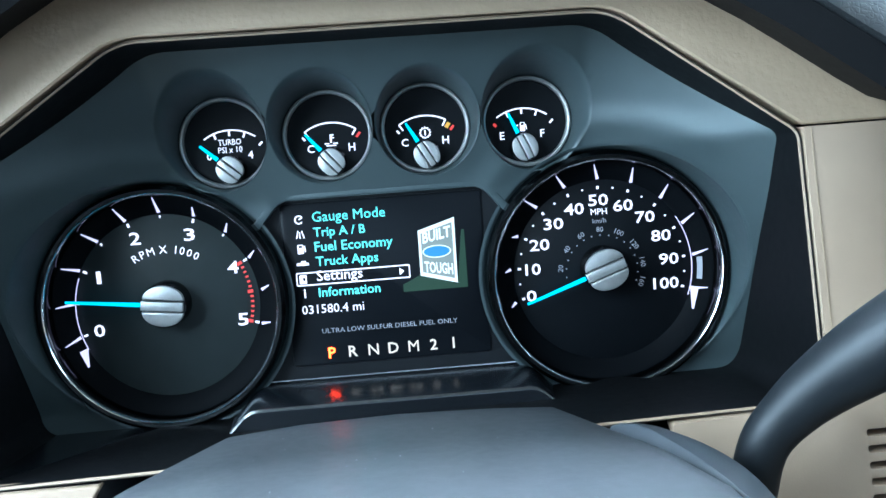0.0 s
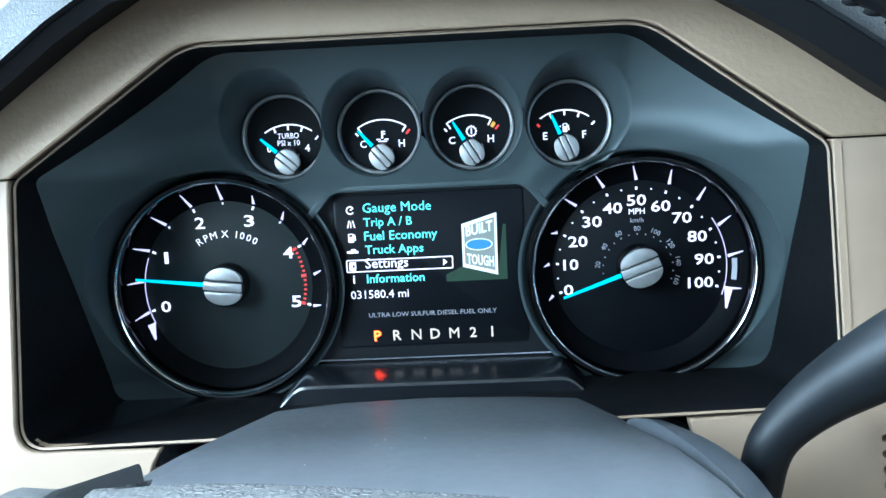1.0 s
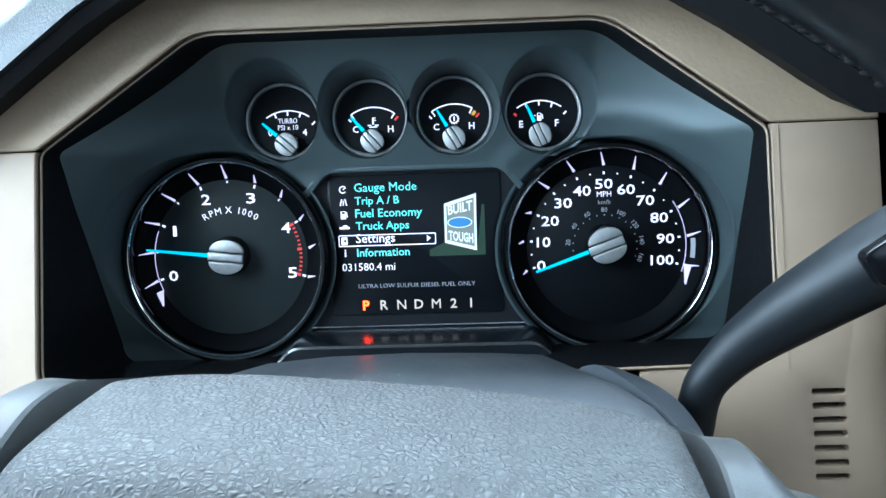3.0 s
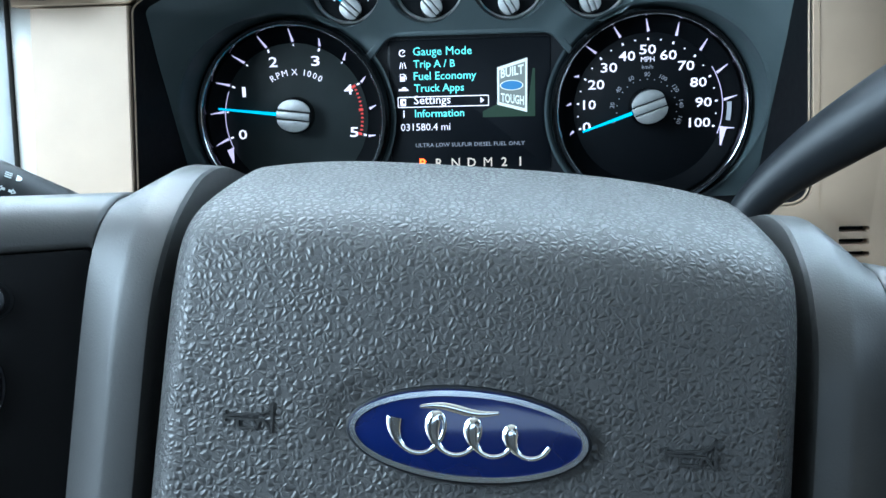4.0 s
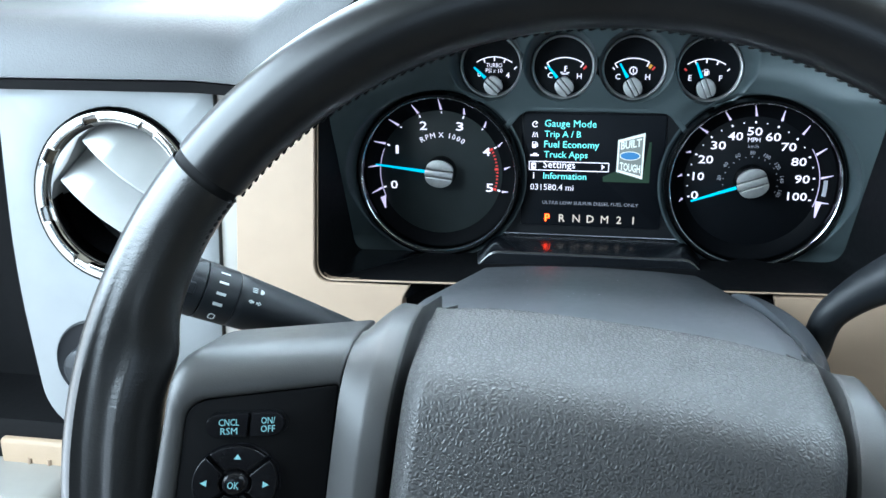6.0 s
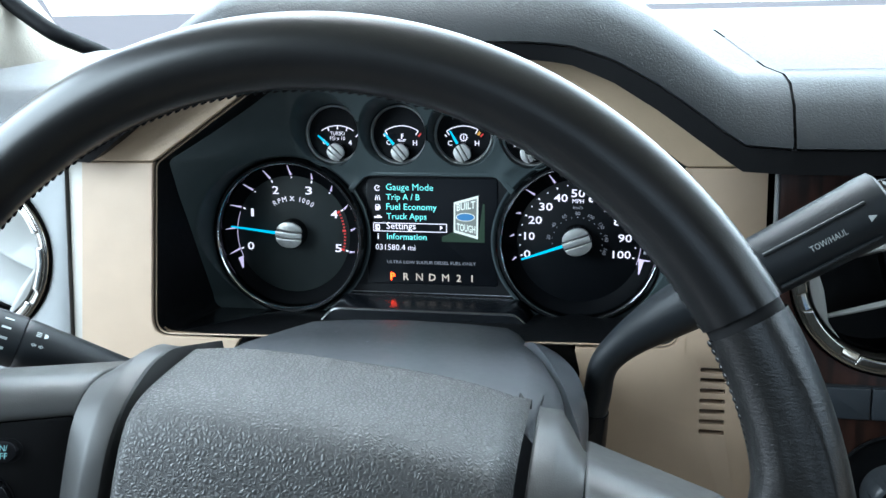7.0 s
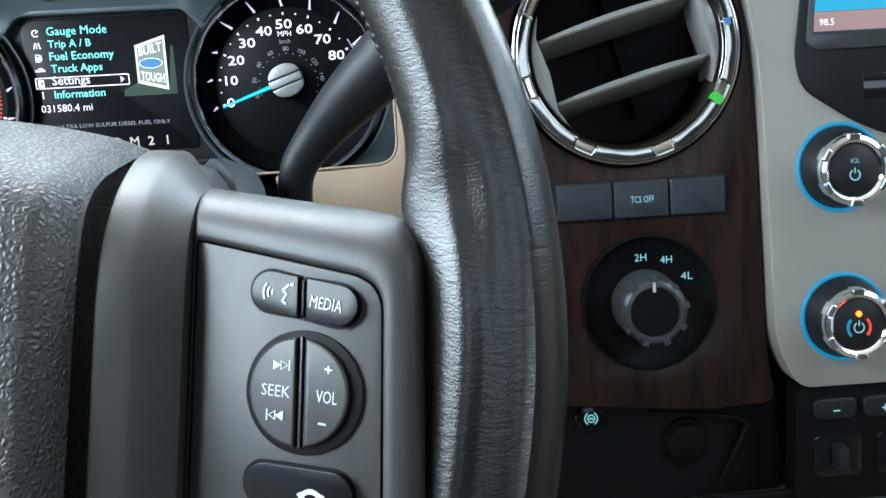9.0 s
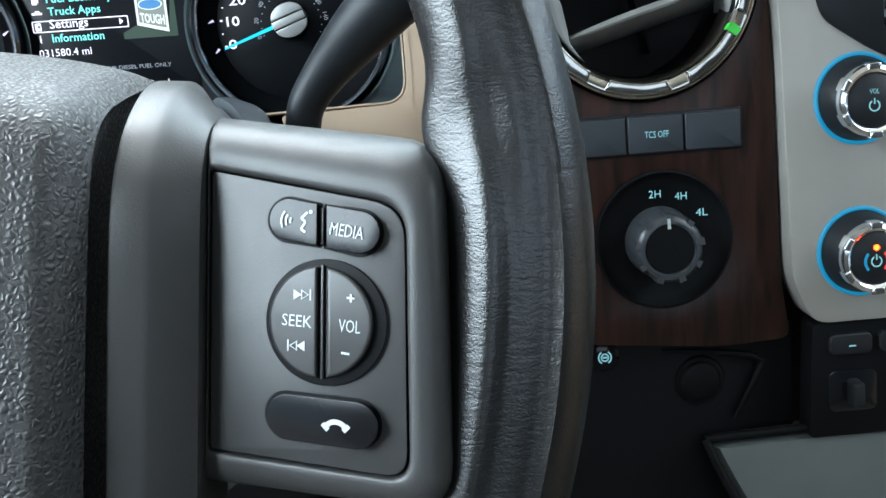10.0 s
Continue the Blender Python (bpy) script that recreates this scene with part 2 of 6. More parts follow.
def rrect(ca, cb, w, h, r, n=6, turn=0.0):
    r = min(r, w / 2 - 1e-5, h / 2 - 1e-5)
    pts = []
    for sx, sy, a in ((1, 1, 0), (-1, 1, 90), (-1, -1, 180), (1, -1, 270)):
        for i in range(n + 1):
            g = radians(a + 90 * i / n)
            pts.append((sx * (w / 2 - r) + r * math.cos(g), sy * (h / 2 - r) + r * math.sin(g)))
    t = radians(turn)
    return [(ca + x * math.cos(t) - y * math.sin(t), cb + x * math.sin(t) + y * math.cos(t)) for x, y in pts]


def rounded(poly, r, n=4):
    """A polygon with its corners rounded; r one number or one for each corner."""
    out = []
    k = len(poly)
    for i in range(k):
        p, a, b = Vector(poly[i]), Vector(poly[i - 1]), Vector(poly[(i + 1) % k])
        ri = r[i] if isinstance(r, (list, tuple)) else r
        u, v = (a - p), (b - p)
        d = min(ri, u.length * 0.45, v.length * 0.45)
        u, v = p + u.normalized() * d, p + v.normalized() * d
        for j in range(n + 1):
            t = j / n
            q = u * (1 - t) ** 2 + p * 2 * t * (1 - t) + v * t * t
            out.append((q.x, q.y))
    return out


def prism(poly, c0, c1, bevel=0.0, seg=2, holes=(), hole_bevel=None):
    """A plate from depth c0 to c1 (the front), with holes, its front edges bevelled."""
    bm = bmesh.new()
    front, back = [], []
    for loop in (poly, *holes):
        f = [bm.verts.new((x, y, c1)) for x, y in loop]
        k = [bm.verts.new((x, y, c0)) for x, y in loop]
        n = len(loop)
        front += [bm.edges.new((f[i], f[(i + 1) % n])) for i in range(n)]
        back += [bm.edges.new((k[i], k[(i + 1) % n])) for i in range(n)]
        for i in range(n):
            bm.faces.new((f[i], f[(i + 1) % n], k[(i + 1) % n], k[i]))
    if holes:
        bmesh.ops.triangle_fill(bm, edges=front, use_beauty=True, use_dissolve=False)
        bmesh.ops.triangle_fill(bm, edges=back, use_beauty=True, use_dissolve=False)
    else:
        n = len(poly)
        bm.verts.ensure_lookup_table()
        bm.faces.new([bm.verts[i] for i in range(n)])
        bm.faces.new([bm.verts[n + i] for i in range(n)])
    bmesh.ops.recalc_face_normals(bm, faces=bm.faces)
    if bevel > 0:
        rim = [e for e in bm.edges if all(abs(v.co.z - c1) < 1e-7 for v in e.verts)
               and len(e.link_faces) == 2 and abs(e.link_faces[0].normal.dot(e.link_faces[1].normal)) < 0.5]
        if holes and hole_bevel is not None:
            edge = set((round(x, 6), round(y, 6)) for x, y in poly)
            outer = [e for e in rim if all((round(v.co.x, 6), round(v.co.y, 6)) in edge for v in e.verts)]
            inner = [e for e in rim if e not in outer]
            if hole_bevel > 0:
                bmesh.ops.bevel(bm, geom=inner, offset=hole_bevel, segments=2, profile=0.5, affect="EDGES", clamp_overlap=True)
            rim = [e for e in outer if e.is_valid]
        bmesh.ops.bevel(bm, geom=rim, offset=bevel, segments=seg, profile=0.5, affect="EDGES", clamp_overlap=True)
    return bm


def lathe(profile, ca=0.0, cb=0.0, n=64, a0=0.0, a1=360.0):
    """Turns a profile of (radius, c) about the c axis."""
    bm = bmesh.new()
    full = abs(a1 - a0) > 359.9
    rings = []
    for i in range(n if full else n + 1):
        g = radians(a0 + (a1 - a0) * i / n)
        rings.append([bm.verts.new((ca + r * math.cos(g), cb + r * math.sin(g), c)) for r, c in profile])
    for i in range(len(rings) if full else len(rings) - 1):
        p, q = rings[i], rings[(i + 1) % len(rings)]
        for j in range(len(profile) - 1):
            bm.faces.new((p[j], q[j], q[j + 1], p[j + 1]))
    bmesh.ops.remove_doubles(bm, verts=bm.verts, dist=1e-7)
    bmesh.ops.recalc_face_normals(bm, faces=bm.faces)
    return bm


def sweep(points, radius, n=20, close=False, caps=True, flat=1.0, up=Vector((0, 0, 1))):
    """A tube along points; radius a number or one for each point; flat squeezes it along the second axis."""
    bm = bmesh.new()
    pts = [Vector(p) for p in points]
    k = len(pts)
    rings = []
    for i, p in enumerate(pts):
        if close:
            d = pts[(i + 1) % k] - pts[i - 1]
        else:
            d = pts[min(i + 1, k - 1)] - pts[max(i - 1, 0)]
        d.normalize()
        s = d.cross(up)
        if s.length < 1e-4:
            s = d.cross(Vector((0, 1, 0)))
        s.normalize()
        u = s.cross(d)
        r = radius[i] if isinstance(radius, (list, tuple)) else radius
        rings.append([bm.verts.new(p + s * r * math.cos(2 * math.pi * j / n) + u * r * flat * math.sin(2 * math.pi * j / n)) for j in range(n)])
    for i in range(k if close else k - 1):
        p, q = rings[i], rings[(i + 1) % k]
        for j in range(n):
            bm.faces.new((p[j], p[(j + 1) % n], q[(j + 1) % n], q[j]))
    if caps and not close:
        bm.faces.new(rings[0][::-1])
        bm.faces.new(rings[-1])
    bmesh.ops.recalc_face_normals(bm, faces=bm.faces)
    return bm


def grid(rows, close=False):
    """A sheet through rows of points."""
    bm = bmesh.new()
    vs = [[bm.verts.new(p) for p in row] for row in rows]
    for i in range(len(vs) - 1):
        for j in range(len(vs[0]) - (0 if close else 1)):
            k = (j + 1) % len(vs[0])
            bm.faces.new((vs[i][j], vs[i][k], vs[i + 1][k], vs[i + 1][j]))
    bmesh.ops.recalc_face_normals(bm, faces=bm.faces)
    return bm


def block(a0, a1, b0, b1, c0, c1, bevel=0.001, seg=2):
    bm = bmesh.new()
    bmesh.ops.create_cube(bm, size=1.0)
    for v in bm.verts:
        v.co = Vector(((a0 + a1) / 2 + v.co.x * (a1 - a0), (b0 + b1) / 2 + v.co.y * (b1 - b0), (c0 + c1) / 2 + v.co.z * (c1 - c0)))
    if bevel > 0:
        bmesh.ops.bevel(bm, geom=bm.edges, offset=bevel, segments=seg, profile=0.5, affect="EDGES", clamp_overlap=True)
    return bm


def merged(*parts):
    bm = bmesh.new()
    for p in parts:
        me = bpy.data.meshes.new("tmp")
        p.to_mesh(me)
        p.free()
        bm.from_mesh(me)
        bpy.data.meshes.remove(me)
    return bm


def lettering(s, a, b, c, h=None, w=None, turn=0.0, align="c", bold=0.0):
    """Words of the built-in font, h high or w wide, at a place of a face."""
    cu = bpy.data.curves.new("words", "FONT")
    cu.body, cu.size, cu.resolution_u, cu.offset = s, 1.0, 2, min(bold, 0.001) if "M" in s or "N" in s else bold
    ob = bpy.data.objects.new("words", cu)
    me = bpy.data.meshes.new_from_object(ob)
    bm = bmesh.new()
    bm.from_mesh(me)
    bpy.data.objects.remove(ob)
    bpy.data.curves.remove(cu)
    bpy.data.meshes.remove(me)
    xs, ys = [v.co.x for v in bm.verts], [v.co.y for v in bm.verts]
    x0, x1, y0, y1 = min(xs), max(xs), min(ys), max(ys)
    sy = h / (y1 - y0) if h else w / (x1 - x0)
    sx = w / (x1 - x0) if w else sy
    px = {"c": (x0 + x1) / 2, "l": x0, "r": x1}[align]
    t = radians(turn)
    for v in bm.verts:
        x, y = (v.co.x - px) * sx, (v.co.y - (y0 + y1) / 2) * sy
        v.co = Vector((a + x * math.cos(t) - y * math.sin(t), b + x * math.sin(t) + y * math.cos(t), c))
    for f in bm.faces:
        f.normal_update()
        if f.normal.z < 0:
            f.normal_flip()
    return bm


def stroke(p, q, w0, w1, c, thick=0.0003):
    """A thin bar from p to q, w0 and w1 wide at its ends."""
    p, q = Vector(p), Vector(q)
    d = (q - p).normalized()
    s = Vector((-d.y, d.x))
    return prism([tuple(p - s * w0 / 2), tuple(q - s * w1 / 2), tuple(q + s * w1 / 2), tuple(p + s * w0 / 2)], c, c + thick)


def arc_bar(ca, cb, r, w, a0, a1, c, n=24, thick=0.0003):
    return prism(circle(ca, cb, r + w / 2, n, a0=a0, a1=a1) + circle(ca, cb, r - w / 2, n, a0=a0, a1=a1)[::-1], c, c + thick)


def polar(ca, cb, r, deg):
    return (ca + r * math.cos(radians(deg)), cb + r * math.sin(radians(deg)))

# ================= instrument cluster =================
cluster = thing("instrument_cluster", (0, 0, -0.055), "slate grey truck instrument cluster with round gauges, set in the dash", "instrument cluster")

OPENING = rounded([(-0.176, -0.0535), (0.174, -0.0468), (0.174, 0.061), (0.101, 0.116), (-0.098, 0.117), (-0.176, 0.062)],
                  [0.0122, 0.0122, 0.004, 0.010, 0.010, 0.004], 6)
SMALL = [(-0.0735, 0.0765), (-0.0235, 0.0765), (0.0245, 0.0765), (0.0745, 0.0760)]
TACHO, SPEEDO = (-0.1105, -0.0015), (0.1095, -0.0015)
RING = 0.0592
# the mouth of each small gauge's cup: its middle, half width and half height
CUPS = [(-0.0762, 0.0808, 0.0256, 0.0288), (-0.0254, 0.0798, 0.0249, 0.0268), (0.0255, 0.0790, 0.0250, 0.0260), (0.0774, 0.0805, 0.0264, 0.0290)]


def bezel_depth(a, b):
    c = 0.006
    if b > 0.045:
        c += 0.034 * (min(b - 0.045, 0.08) / 0.075) ** 1.25
    e = min(1.1, max(0.0, (abs(a) - 0.100) / 0.074))
    edge = 0.008 + 0.056 * min(1.0, max(0.0, (b + 0.05) / 0.112))
    c += max(0.0, edge - c) * e ** (2.0 - 0.85 * min(1.0, max(0.0, b / 0.06)))
    for ga, gb in (TACHO, SPEEDO):
        d = math.hypot(a - ga, b - gb)
        c += 0.0022 * math.exp(-((d - 0.0735) / 0.0065) ** 2) * max(0.0, (b - gb) / d) if d > 0.05 else 0.0
    return c


def bezel_mesh():
    bm = bmesh.new()
    step = 0.0025
    na, nb = 144, 75
    vs = {}
    holes = [(*TACHO, RING + 0.0035, RING + 0.0035), (*SPEEDO, RING + 0.0035, RING + 0.0035)] + CUPS
    for i in range(na + 1):
        for j in range(nb + 1):
            a, b = -0.18 + i * step, -0.064 + j * step
            keep = not (abs(a) < 0.080 and b < 0.046 - 1.05 * max(0, abs(a) - 0.050))
            if abs(a) < 0.1 and b < -0.038:
                keep = False
            for ha, hb, hx, hy in holes:
                d, tol = math.hypot((a - ha) / hx, (b - hb) / hy), step * 0.55 / hx
                if d < 1 - tol:
                    keep = False
                elif d < 1 + tol:
                    a, b = ha + (a - ha) / d, hb + (b - hb) / d
            if keep:
                vs[i, j] = bm.verts.new((a, b, bezel_depth(a, b)))
    for i in range(na):
        for j in range(nb):
            q = [(i, j), (i + 1, j), (i + 1, j + 1), (i, j + 1)]
            have = [vs[k] for k in q if k in vs]
            if len(have) >= 3:
                bm.faces.new(have)
    for f in bm.faces:
        f.normal_update()
        if f.normal.z < 0:
            f.normal_flip()
    return bm


part("bezel", bezel_mesh(), BEZEL, cluster, "slate grey satin bezel")


def wall_mesh(loop, c0, top):
    """The inner wall of the recess: a loop swept from depth c0 to the trim in front."""
    rows = [[(a, b if b > 0 else b - 0.010, c) for a, b in loop + loop[:1]] for c in (c0 - 0.012,)]
    rows.append([(a, b, 0.097 - 0.16 * b - 0.002) for a, b in loop + loop[:1]])
    return grid(rows)


part("recess_wall", wall_mesh(OPENING, 0.0, 0), MATT, cluster, "black recess wall")
part("back_plate", prism(rounded([(-0.185, -0.075), (0.185, -0.075), (0.185, 0.07), (0.105, 0.125), (-0.105, 0.125), (-0.185, 0.07)], 0.01), -0.016, -0.012), BLACK, cluster)
# dark field behind the display, and the lit panel
part("display_surround", prism(rrect(0, 0.002, 0.126, 0.10, 0.004), -0.010, 0.0003), BLACK, cluster, "black field round the display")
arch = rounded([(-0.0632, 0.0300), (-0.0490, 0.0465), (0.0490, 0.0465), (0.0625, 0.0302), (0.0655, 0.0325), (0.0505, 0.0505), (-0.0505, 0.0505), (-0.0662, 0.0325)], [0.0005, 0.006, 0.006, 0.0005, 0.0005, 0.007, 0.007, 0.0005], 5)
part("display_rim", prism(arch, -0.006, 0.0068, 0.0012, 3), BEZEL, cluster, "raised slate rim above the display")
# the glossy floor of the recess, cut away for the steering column
FLOOR = FACE @ Matrix(((1, 0, 0, 0), (0, 0.075, 1, 0), (0, 1, 0, 0), (0, 0, 0, 1)))


def floor_front(a):
    """The front edge of the recess floor, drawn back round the steering column."""
    t = min(1.0, max(0.0, (abs(a) - 0.074) / 0.041))
    return 0.0455 + 0.057 * (0.35 * t + 0.65 * t * t)


cut = [(0.115 - 0.230 * i / 40, floor_front(0.115 - 0.230 * i / 40)) for i in range(41)]
floor_poly = [(-0.178, -0.012), (0.176, -0.012), (0.176, 0.1025)] + cut + [(-0.178, 0.1025)]
FLOORMAT = material("black_polished_floor", (0.005, 0.006, 0.008), 0.25, vary=0.0, spec=0.95)
part("recess_floor", prism(floor_poly, -0.0700, -0.0612, 0.0003, 1), FLOORMAT, cluster, "polished black floor of the recess", FLOOR)
lip_rows = []
for i in range(57):
    a = -0.098 + 0.196 * i / 56
    t = min(1.0, max(0.0, (abs(a) - 0.064) / 0.024))
    top = -0.0450 - 0.0172 * t * t * (3 - 2 * t)
    f = min(floor_front(a) - 0.004, 0.041 + 0.5 * max(0.0, abs(a) - 0.07))
    lip_rows.append([(a, top, -0.004), (a, top - 0.05 * (f - 0.003), f - 0.003), (a, top - 0.0004 - 0.05 * f, f - 0.0008), (a, top - 0.0016 - 0.05 * f, f), (a, top - 0.004, f), (a, -0.0705, f)])
part("lower_lip", grid(lip_rows), FLOORMAT, cluster, "polished black shelf below the display")
part("light_line", block(-0.066, 0.065, -0.0444, -0.0437, 0.0032, 0.0042, 0.0), CHROME, cluster, "thin bright line below the display")


def big_gauge(name, centre, label, face):
    ca, cb = centre
    dial = part(name, lathe([(0.0, 0.0), (0.0458, 0.0), (0.0461, -0.0002)], ca, cb, 72), face, cluster, label)
    part("dial_wall", lathe([(0.0457, -0.0002), (0.0462, 0.0005), (0.0552, 0.0040), (0.0560, 0.0042)], ca, cb, 72), WALLBLACK, dial, "black wall round the dial face")
    part("chrome_ring", lathe([(0.0552, 0.0030), (0.0558, 0.0118), (0.0570, 0.0134), (0.0584, 0.0136), (0.0602, 0.0118), (0.0609, 0.0060), (0.0611, 0.002)], ca, cb, 96), DARKCHROME, dial, "dark chrome ring")
    rows = []
    for r, f in ((0.0606, 0.0), (0.0616, 0.45), (0.0624, 0.9), (0.0632, 1.0), (0.0642, 1.0)):
        row = []
        for i in range(97):
            g = 2 * math.pi * i / 96
            a, b = ca + r * math.cos(g), cb + r * math.sin(g)
            row.append((a, b, 0.004 + (bezel_depth(a, b) + 0.0004 - 0.004) * f))
        rows.append([p for p in row])
    part("cup", grid(rows), BEZEL, dial, "slate cup round the dial")
    part("bright_edge", lathe([(0.0557, 0.0114), (0.0561, 0.0128), (0.0567, 0.0133), (0.0570, 0.0128)], ca, cb, 96), CHROME, dial, "bright chrome edge")
    return dial


def gauge_hub(dial, ca, cb, r, c, tilt):
    part("hub_base", lathe([(r * 1.14, 0.001), (r * 1.12, c - 0.003), (r * 1.05, c - 0.002), (r * 0.9, c - 0.0018)], ca, cb, 40), DARKCHROME, dial)
    t = radians(tilt)
    d, s = Vector((math.cos(t), math.sin(t))), Vector((-math.sin(t), math.cos(t)))
    # two cap halves and the bar between them
    for k in (1, -1):
        pts = [tuple(Vector((ca, cb)) + d * r * math.cos(g) + s * k * (r * 0.30 + r * 0.70 * math.sin(g))) for g in [math.pi * i / 16 for i in range(17)]]
        part("hub_cap", prism(pts, c - 0.004, c, 0.0006), HUB, dial, "brushed silver hub cap")
    o = Vector((ca, cb))
    bar = [tuple(o + d * x + s * y) for x, y in ((r * 1.05, -r * 0.22), (r * 1.05, r * 0.22), (-r * 0.98, r * 0.22), (-r * 0.98, -r * 0.22))]
    part("hub_bar", prism(bar, c - 0.004, c + 0.0004, 0.0003), HUB, dial)


def pointer(dial, ca, cb, r0, r1, deg, c, w):
    part("pointer", stroke(polar(ca, cb, r0, deg), polar(ca, cb, r1, deg), w, w * 0.55, c, 0.0008), POINTER, dial, "glowing blue pointer")


# tachometer
TC, SC = (-0.1095, -0.0015), (0.1085, -0.0018)
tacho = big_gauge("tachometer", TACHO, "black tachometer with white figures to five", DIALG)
for k in range(6):
    deg = 195.4 - 42.2 * k
    p = polar(TC[0], TC[1], 0.0371, deg)
    part("numeral", lettering(str(k), p[0], p[1], 0.0007, h=0.0062, w=0.0022 if k == 1 else 0.0054, bold=0.012), WHITE, tacho)
    for j in (0, 1):
        d = deg - 21.1 * j
        if k == 5 and j:
            continue
        mat = WHITE
        w = 0.0011 if j == 0 else 0.0008
        if k < 4 or j == 0:
            part("tick", stroke(polar(*TC, 0.0432 if j == 0 else 0.0440, d), polar(*TC, 0.0452, d), w, w, 0.0007), mat, tacho)
        # glow running out from the tick, drawn as a lit strip on the wall
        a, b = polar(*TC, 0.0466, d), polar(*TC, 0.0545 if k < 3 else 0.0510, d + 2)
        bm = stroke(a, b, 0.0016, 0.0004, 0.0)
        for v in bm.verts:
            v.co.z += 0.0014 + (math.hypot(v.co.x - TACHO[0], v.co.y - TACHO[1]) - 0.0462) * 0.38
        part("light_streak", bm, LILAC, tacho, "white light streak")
for i in range(13):
    d = 26.6 - 42.2 * i / 12
    if i % 6:
        part("red_mark", stroke(polar(*TC, 0.0405, d), polar(*TC, 0.0420, d), 0.0010, 0.0010, 0.0007), RED, tacho)
    else:
        part("red_mark", stroke(polar(*TC, 0.0395, d), polar(*TC, 0.0422, d), 0.0016, 0.0016, 0.0007), RED, tacho)
for ch, d in zip("RPM X 1000", [118, 110.5, 102.5, 96, 90.5, 84, 78.5, 72.5, 65.5, 58.5]):
    if ch != " ":
        p = polar(TC[0], TC[1] - 0.002, 0.0302, d)
        part("lettering", lettering(ch, p[0], p[1], 0.0007, h=0.0038, turn=d - 90), WHITE, tacho)
pointer(tacho, TC[0], 0.0, 0.0105, 0.0475, 173.5, 0.0095, 0.0021)
gauge_hub(tacho, TC[0], 0.0, 0.0100, 0.013, 173.5)

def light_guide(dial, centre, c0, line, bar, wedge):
    """A reflection at the end of a scale, drawn as glowing pieces: a fine line, a bright bar and a pointed tip on the
    sloping dial wall.
    """
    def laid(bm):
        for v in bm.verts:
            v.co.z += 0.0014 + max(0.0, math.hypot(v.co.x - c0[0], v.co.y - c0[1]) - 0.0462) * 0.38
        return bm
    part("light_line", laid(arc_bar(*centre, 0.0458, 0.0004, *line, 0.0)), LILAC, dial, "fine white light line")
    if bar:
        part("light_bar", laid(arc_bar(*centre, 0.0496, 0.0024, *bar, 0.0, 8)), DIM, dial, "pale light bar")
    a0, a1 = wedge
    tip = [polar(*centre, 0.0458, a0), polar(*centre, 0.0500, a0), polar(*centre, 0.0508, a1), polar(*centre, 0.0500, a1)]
    part("light_tip", laid(prism(tip if a1 > a0 else tip[::-1], 0.0, 0.0003)), LILAC, dial, "bright tip of the drawn reflection")


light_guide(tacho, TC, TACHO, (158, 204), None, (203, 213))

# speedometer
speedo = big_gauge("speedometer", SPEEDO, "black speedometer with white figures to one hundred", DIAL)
for v in range(0, 101, 5):
    d = 195.3 - 2.106 * v
    if v % 10 == 0:
        p = polar(SC[0], SC[1], {0: 0.0380, 100: 0.0336, 10: 0.0352, 90: 0.0346, 50: 0.0360}.get(v, 0.0347), d)
        part("numeral", lettering(str(v), p[0], p[1], 0.0007, h=0.0058, w={0: 0.0050, 10: 0.0078, 100: 0.0130}.get(v, 0.0100), bold=0.010), WHITE, speedo)
        part("tick", stroke(polar(*SC, 0.0415, d), polar(*SC, 0.0430, d), 0.0011, 0.0011, 0.0007), WHITE, speedo)
        # the tick's glow on the dial wall, drawn as a lit strip
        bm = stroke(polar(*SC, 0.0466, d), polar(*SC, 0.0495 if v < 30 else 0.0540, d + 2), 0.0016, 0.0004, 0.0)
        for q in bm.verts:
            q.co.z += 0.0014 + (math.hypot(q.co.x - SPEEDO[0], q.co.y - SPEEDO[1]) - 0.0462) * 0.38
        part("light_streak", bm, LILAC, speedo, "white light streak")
    else:
        part("tick", prism(circle(*polar(*SC, 0.0422, d), 0.0005, 8), 0.0005, 0.0009), WHITE, speedo)
for v in range(0, 161, 10):
    d = 90 - (v - 80) * 1.37
    if v % 20 == 0:
        p = polar(SC[0], SC[1], 0.0212, d)
        part("numeral", lettering(str(v), p[0], p[1], 0.0007, h=0.0026, turn=d - 90), DIM, speedo)
    part("tick", stroke(polar(SC[0], SC[1], 0.0180, d), polar(SC[0], SC[1], 0.0186, d), 0.0006, 0.0006, 0.0007), DIM, speedo)
part("lettering", lettering("MPH", SC[0], 0.0284, 0.0007, h=0.0030, w=0.0082, bold=0.01), WHITE, speedo)
part("lettering", lettering("km/h", SC[0], 0.0238, 0.0007, h=0.0025), DIM, speedo)
pointer(speedo, SC[0], 0.0, 0.0105, 0.0425, 199.5, 0.0095, 0.0021)
gauge_hub(speedo, SC[0], 0.0, 0.0100, 0.013, 199.5)
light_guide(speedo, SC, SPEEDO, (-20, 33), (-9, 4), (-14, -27))


